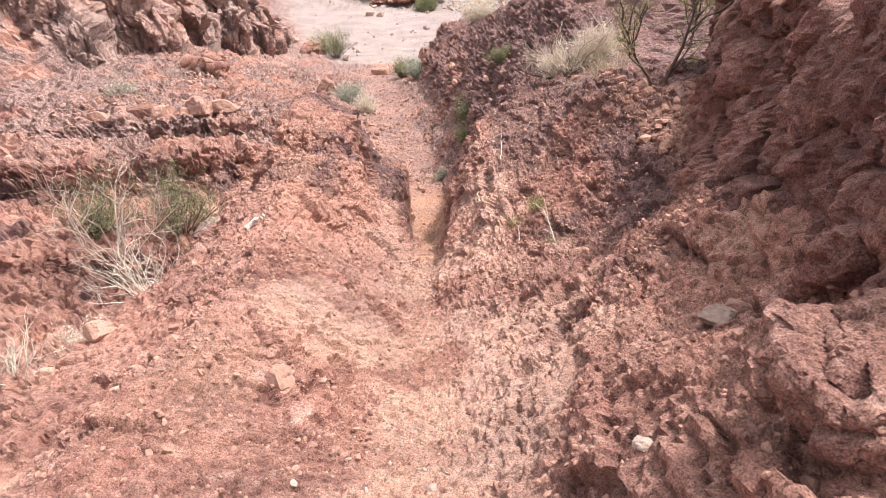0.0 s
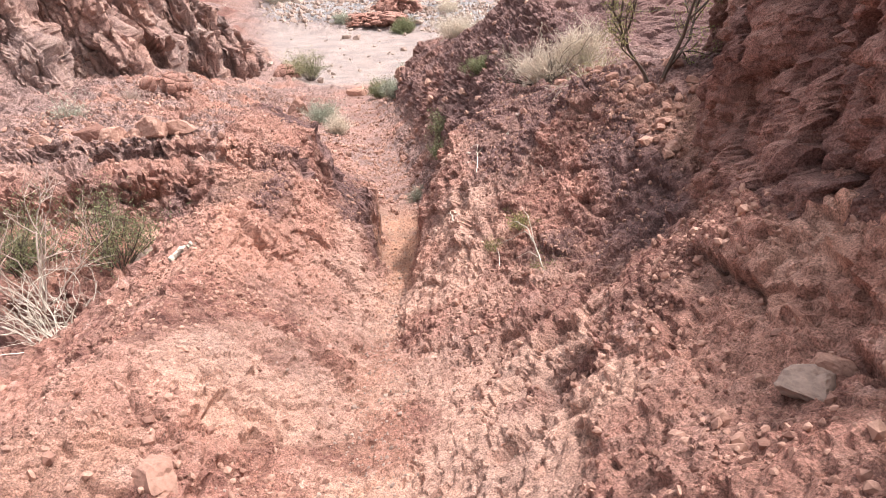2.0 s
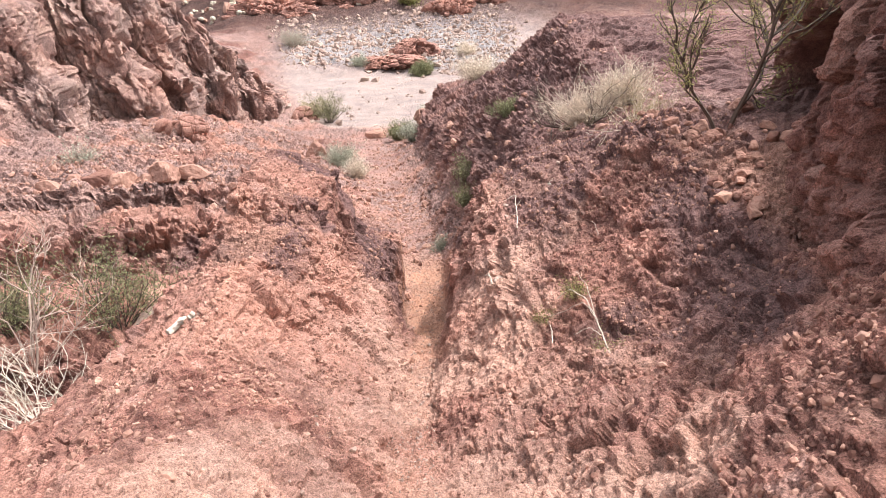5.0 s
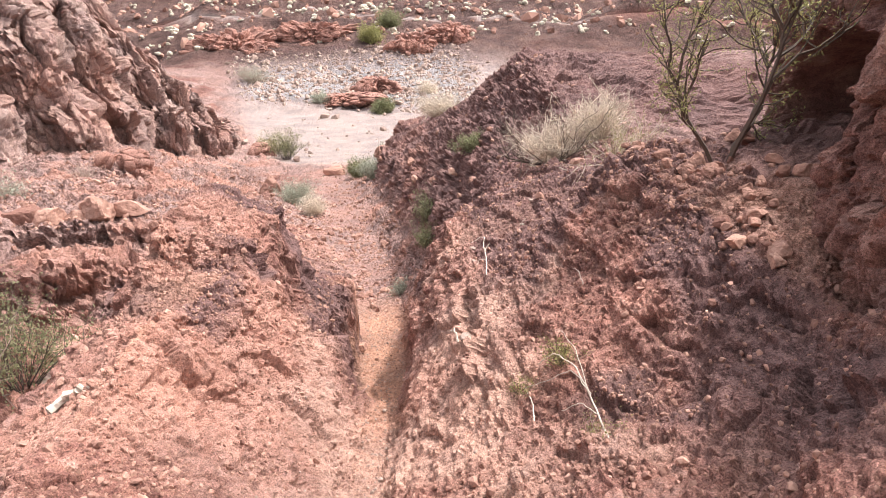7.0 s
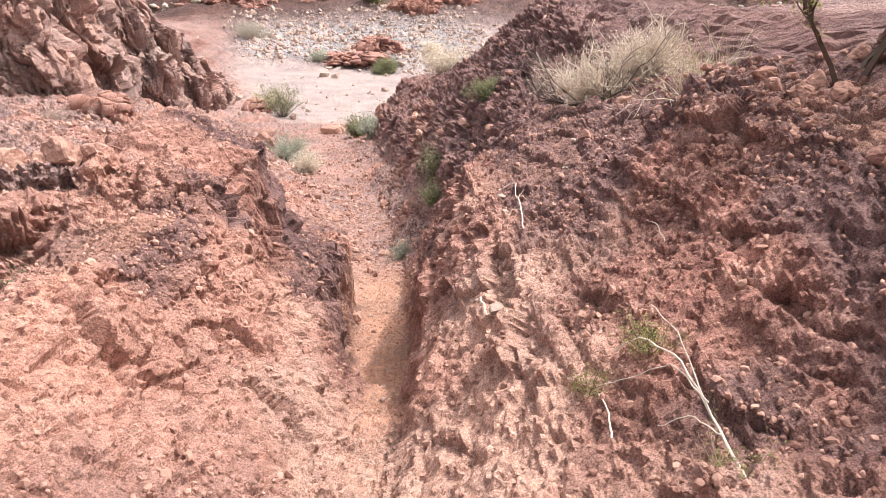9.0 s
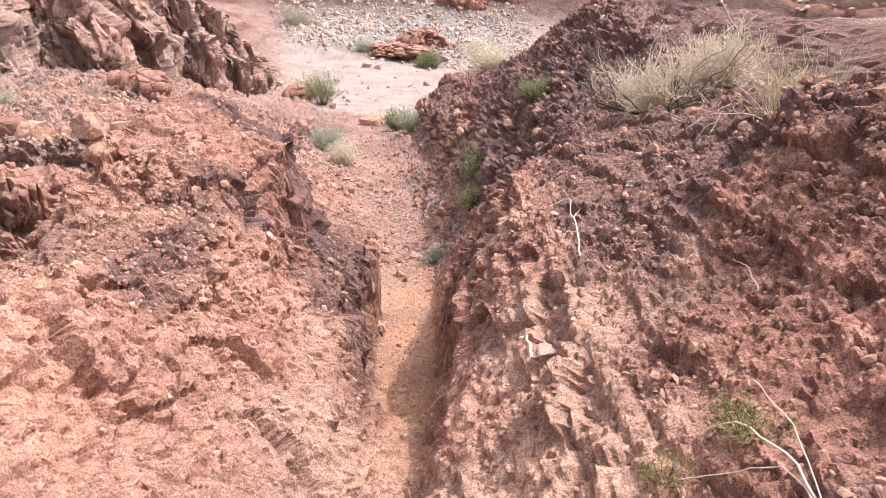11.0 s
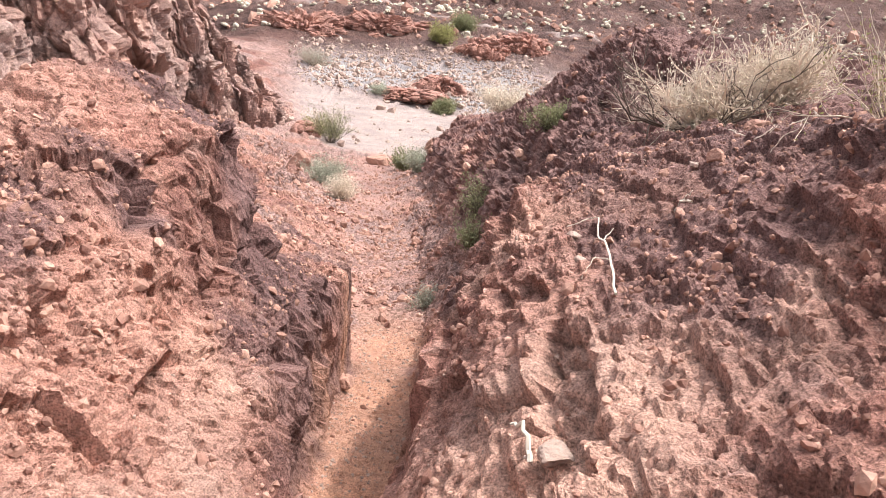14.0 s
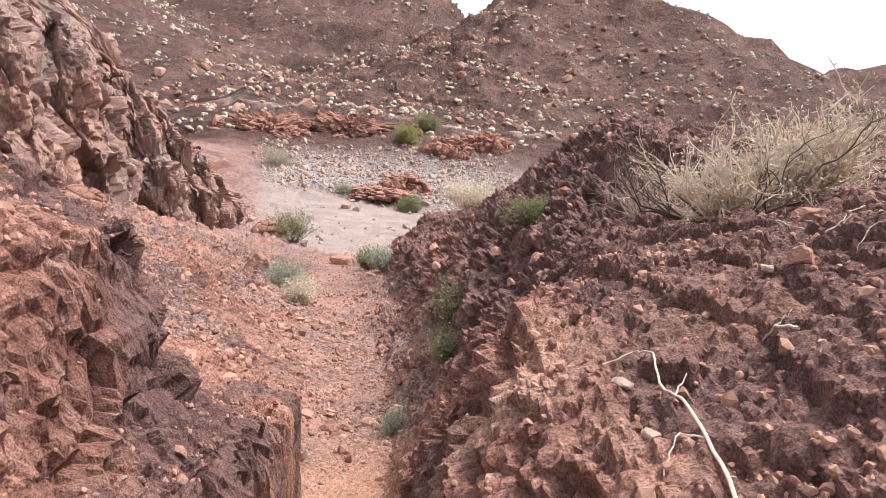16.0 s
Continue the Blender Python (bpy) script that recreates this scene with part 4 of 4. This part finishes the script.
bush("small_plant", "small yellow-green plant on the rock face", 0.98, 7.0, 0.14, 0.16, 18, 21, DARK_STEM, YELLOW_GREEN, per=2, leaf=0.009, level=1, kids=3, thick=0.002)
bush("small_plant", "small yellow-green plant on the rock face", 0.74, 6.98, 0.09, 0.12, 12, 22, DARK_STEM, YELLOW_GREEN, per=2, leaf=0.008, level=1, kids=3, thick=0.002)
bush("small_plant", "small dry plant at the foot of a dead branch", 1.05, 6.35, 0.16, 0.10, 20, 23, PINK_WOOD, YELLOW_GREEN, per=1, leaf=0.008, level=1, kids=3, thick=0.002)
# along the trail and in the wash
bush("sage_bush", "round pale grey-green bush beside the trail", -3.45, 24.8, 0.62, 0.62, 60, 31, PINK_WOOD, SAGE, per=4, leaf=0.035, level=1, kids=4, thick=0.006)
bush("dry_bush", "straw-coloured bush beside the trail", -2.75, 23.2, 0.45, 0.45, 60, 32, DRY_STEM, STRAW_LEAF, per=2, leaf=0.03, level=1, kids=4, thick=0.006)
bush("green_bush", "low green bush where the trail meets the wash", -2.0, 31.5, 0.6, 0.5, 60, 33, DARK_STEM, GREEN, per=4, leaf=0.04, level=1, kids=4, thick=0.006)
bush("sage_bush", "pale grey-green bush where the trail meets the wash", -1.3, 29.6, 0.6, 0.55, 60, 34, PINK_WOOD, SAGE, per=4, leaf=0.035, level=1, kids=4, thick=0.006)
bush("creosote_bush", "open green desert bush at the edge of the wash", -6.0, 38.4, 1.1, 1.15, 40, 35, DARK_STEM, GREEN, per=3, leaf=0.04, level=1, kids=4, thick=0.012, low=0.5)
bush("creosote_bush", "open straw and green bush at the edge of the wash", -7.0, 39.6, 0.8, 0.9, 40, 36, DRY_STEM, YELLOW_GREEN, per=2, leaf=0.04, level=1, kids=4, thick=0.012, low=0.4)
bush("green_bush", "round green bush in the pale wash", -1.7, 54, 0.75, 0.65, 70, 37, DARK_STEM, GREEN, per=5, leaf=0.06, level=1, kids=4, thick=0.01)
bush("sage_bush", "grey-green bush at the edge of the wash", -0.35, 36.5, 0.8, 0.75, 60, 38, PINK_WOOD, SAGE, per=4, leaf=0.05, level=1, kids=4, thick=0.008)
bush("dry_bush", "grey twiggy bush in the gravel wash", -12.2, 61.9, 1.6, 1.0, 90, 39, PINK_WOOD, SAGE, per=1, leaf=0.05, level=1, kids=5, thick=0.014)
bush("sage_bush", "small grey-green bush in the gravel wash", -6.3, 56, 0.7, 0.5, 50, 40, PINK_WOOD, SAGE, per=3, leaf=0.05, level=1, kids=4, thick=0.01)
bush("dry_bush", "straw-coloured bushes on the bank above the wash", 1.1, 29.3, 0.9, 0.7, 80, 41, DRY_STEM, STRAW_LEAF, per=2, leaf=0.04, level=1, kids=4, thick=0.008)
bush("dry_bush", "straw-coloured bush on the bank above the wash", 1.6, 58, 1.0, 0.7, 80, 42, DRY_STEM, STRAW_LEAF, per=2, leaf=0.05, level=1, kids=4, thick=0.008)
bush("green_bush", "yellow-green bush at the foot of the hill", -3.2, 70, 1.2, 1.1, 60, 43, DARK_STEM, YELLOW_GREEN, per=4, leaf=0.09, level=1, kids=4, thick=0.015)
bush("green_bush", "green bush at the foot of the hill", -1.5, 76, 1.2, 1.1, 60, 44, DARK_STEM, GREEN, per=4, leaf=0.09, level=1, kids=4, thick=0.015)


def far_shrubs():
    """Pale shrubs dotted over the far hillsides."""
    rng = np.random.default_rng(77)
    V, F = [], []
    placed = 0
    while placed < 3600:
        r = rng.uniform(66, 260)
        az = rng.uniform(-0.62, 0.72)
        x, y = r * math.sin(az), 5 + r * math.cos(az)
        if rng.random() > 0.35 + 0.65 * math.sin(x / 11 + y / 17) ** 2 or y < 64:
            continue
        p = drop(x, y, 200)
        s = rng.uniform(0.2, 0.55) * (0.7 + r / 260)
        for _ in range(4):
            off = rng.normal(size=3) * s * 0.35
            w = ICO_V * (1 + rng.uniform(-0.3, 0.3, (len(ICO_V), 1))) * s * rng.uniform(0.35, 0.7) * np.array([1, 1, 0.75]) + np.array(p) + off + np.array([0, 0, 0.25 * s])
            F.append(ICO_F + len(V) * len(ICO_V))
            V.append(w)
        placed += 1
    return tagged(new("distant_shrubs", mesh_from("distant_shrubs", np.concatenate(V), np.concatenate(F), FAR_SHRUB)), "pale desert shrubs dotted over the far hillsides", "shrubs", kind="stuff")


FAR_SHRUB = bark("pale_shrub", (0.38, 0.33, 0.26), (0.66, 0.59, 0.48))
far_shrubs()


# ---- dead wood ----
def stick(name, label, pts, r, mat=WHITE_WOOD, twigs=(), seed=0):
    """A dead stick through places given as x, y and height over the ground, with side twigs."""
    tw = Twigs(seed)
    rng = np.random.default_rng(seed)

    def smooth_line(points):
        q = np.array([(x, y, drop(x, y).z + h) for x, y, h in points])
        t = np.linspace(0, 1, len(q))
        fine = np.linspace(0, 1, 4 * len(q))
        w = np.stack([np.interp(fine, t, q[:, c]) for c in range(3)], 1)
        return w + rng.normal(size=w.shape) * r * 0.5

    root = tagged(new(name), label, "stick")
    main = smooth_line(pts)
    root.location = main[0]
    tw.tube(main - main[0], r, r * 0.45, 6)
    new("stem", mesh_from("stem", tw.V, tw.F, mat)).parent = root
    for k, side in enumerate(twigs):
        tw = Twigs(seed + k)
        tw.tube(smooth_line(side) - main[0], r * 0.6, r * 0.25, 5)
        new("twig", mesh_from("twig", tw.V, tw.F, mat)).parent = root
    return root


stick("dead_stick", "bleached white crooked stick lying on the slope", [(0.69, 8.62, 0.02), (0.72, 8.9, 0.03), (0.73, 9.1, 0.05), (0.74, 9.3, 0.04), (0.76, 9.5, 0.03), (0.75, 9.62, 0.02), (0.64, 9.6, 0.02)], 0.005,
      twigs=[[(0.72, 8.92, 0.03), (0.66, 8.95, 0.03), (0.61, 8.86, 0.015)], [(0.74, 9.2, 0.04), (0.79, 9.27, 0.06)]], seed=50)
stick("dead_branch", "pale forked dead branch leaning over the rock face", [(1.08, 6.25, 0.0), (1.06, 6.5, 0.09), (1.0, 6.75, 0.15), (0.92, 6.98, 0.13), (0.84, 7.05, 0.10)], 0.0055,
      twigs=[[(1.05, 6.55, 0.09), (0.98, 6.75, 0.12), (0.88, 6.86, 0.12), (0.74, 6.9, 0.08)], [(1.06, 6.42, 0.06), (1.0, 6.56, 0.07), (0.9, 6.6, 0.05)], [(1.05, 6.5, 0.09), (1.02, 6.8, 0.2), (0.98, 7.05, 0.2)]], seed=51)
stick("dead_stick", "short broken pale stick standing on the rock", [(0.41, 8.06, 0.0), (0.385, 8.15, 0.05), (0.36, 8.24, 0.10)], 0.009, seed=52)
stick("dead_stick", "small forked white stick on the red slope", [(1.12, 9.36, 0.01), (1.10, 9.45, 0.03), (1.11, 9.52, 0.02)], 0.006, twigs=[[(1.10, 9.45, 0.03), (1.15, 9.47, 0.02)]], seed=53)
stick("dead_stick", "thin pale stick against the rock", [(1.30, 7.80, 0.02), (1.30, 7.95, 0.05), (1.29, 8.1, 0.04)], 0.004, mat=PINK_WOOD, seed=54)
stick("driftwood", "weathered pale chunk of wood on the bank's edge", [(-2.1, 6.9, 0.05), (-2.02, 6.93, 0.04), (-1.93, 6.88, 0.02), (-1.85, 6.86, 0.01)], 0.03, seed=55)
stick("dead_stick", "thin pale stick on the rock slope", [(0.76, 6.7, 0.02), (0.77, 6.82, 0.03), (0.75, 6.93, 0.04)], 0.005, seed=56)
for k in range(16):
    x, y, a = random.uniform(1.0, 2.5), random.uniform(10.2, 11.6), random.uniform(0, 6.28)
    s = random.uniform(0.07, 0.2)
    stick("dead_stick", "small fallen twig below the dry bush", [(x, y, 0.012), (x + s * 0.5 * math.cos(a), y + s * 0.5 * math.sin(a), 0.03), (x + s * math.cos(a + 0.4), y + s * math.sin(a + 0.4), 0.012)], 0.0045, mat=random.choice((WHITE_WOOD, PINK_WOOD)), seed=60 + k)
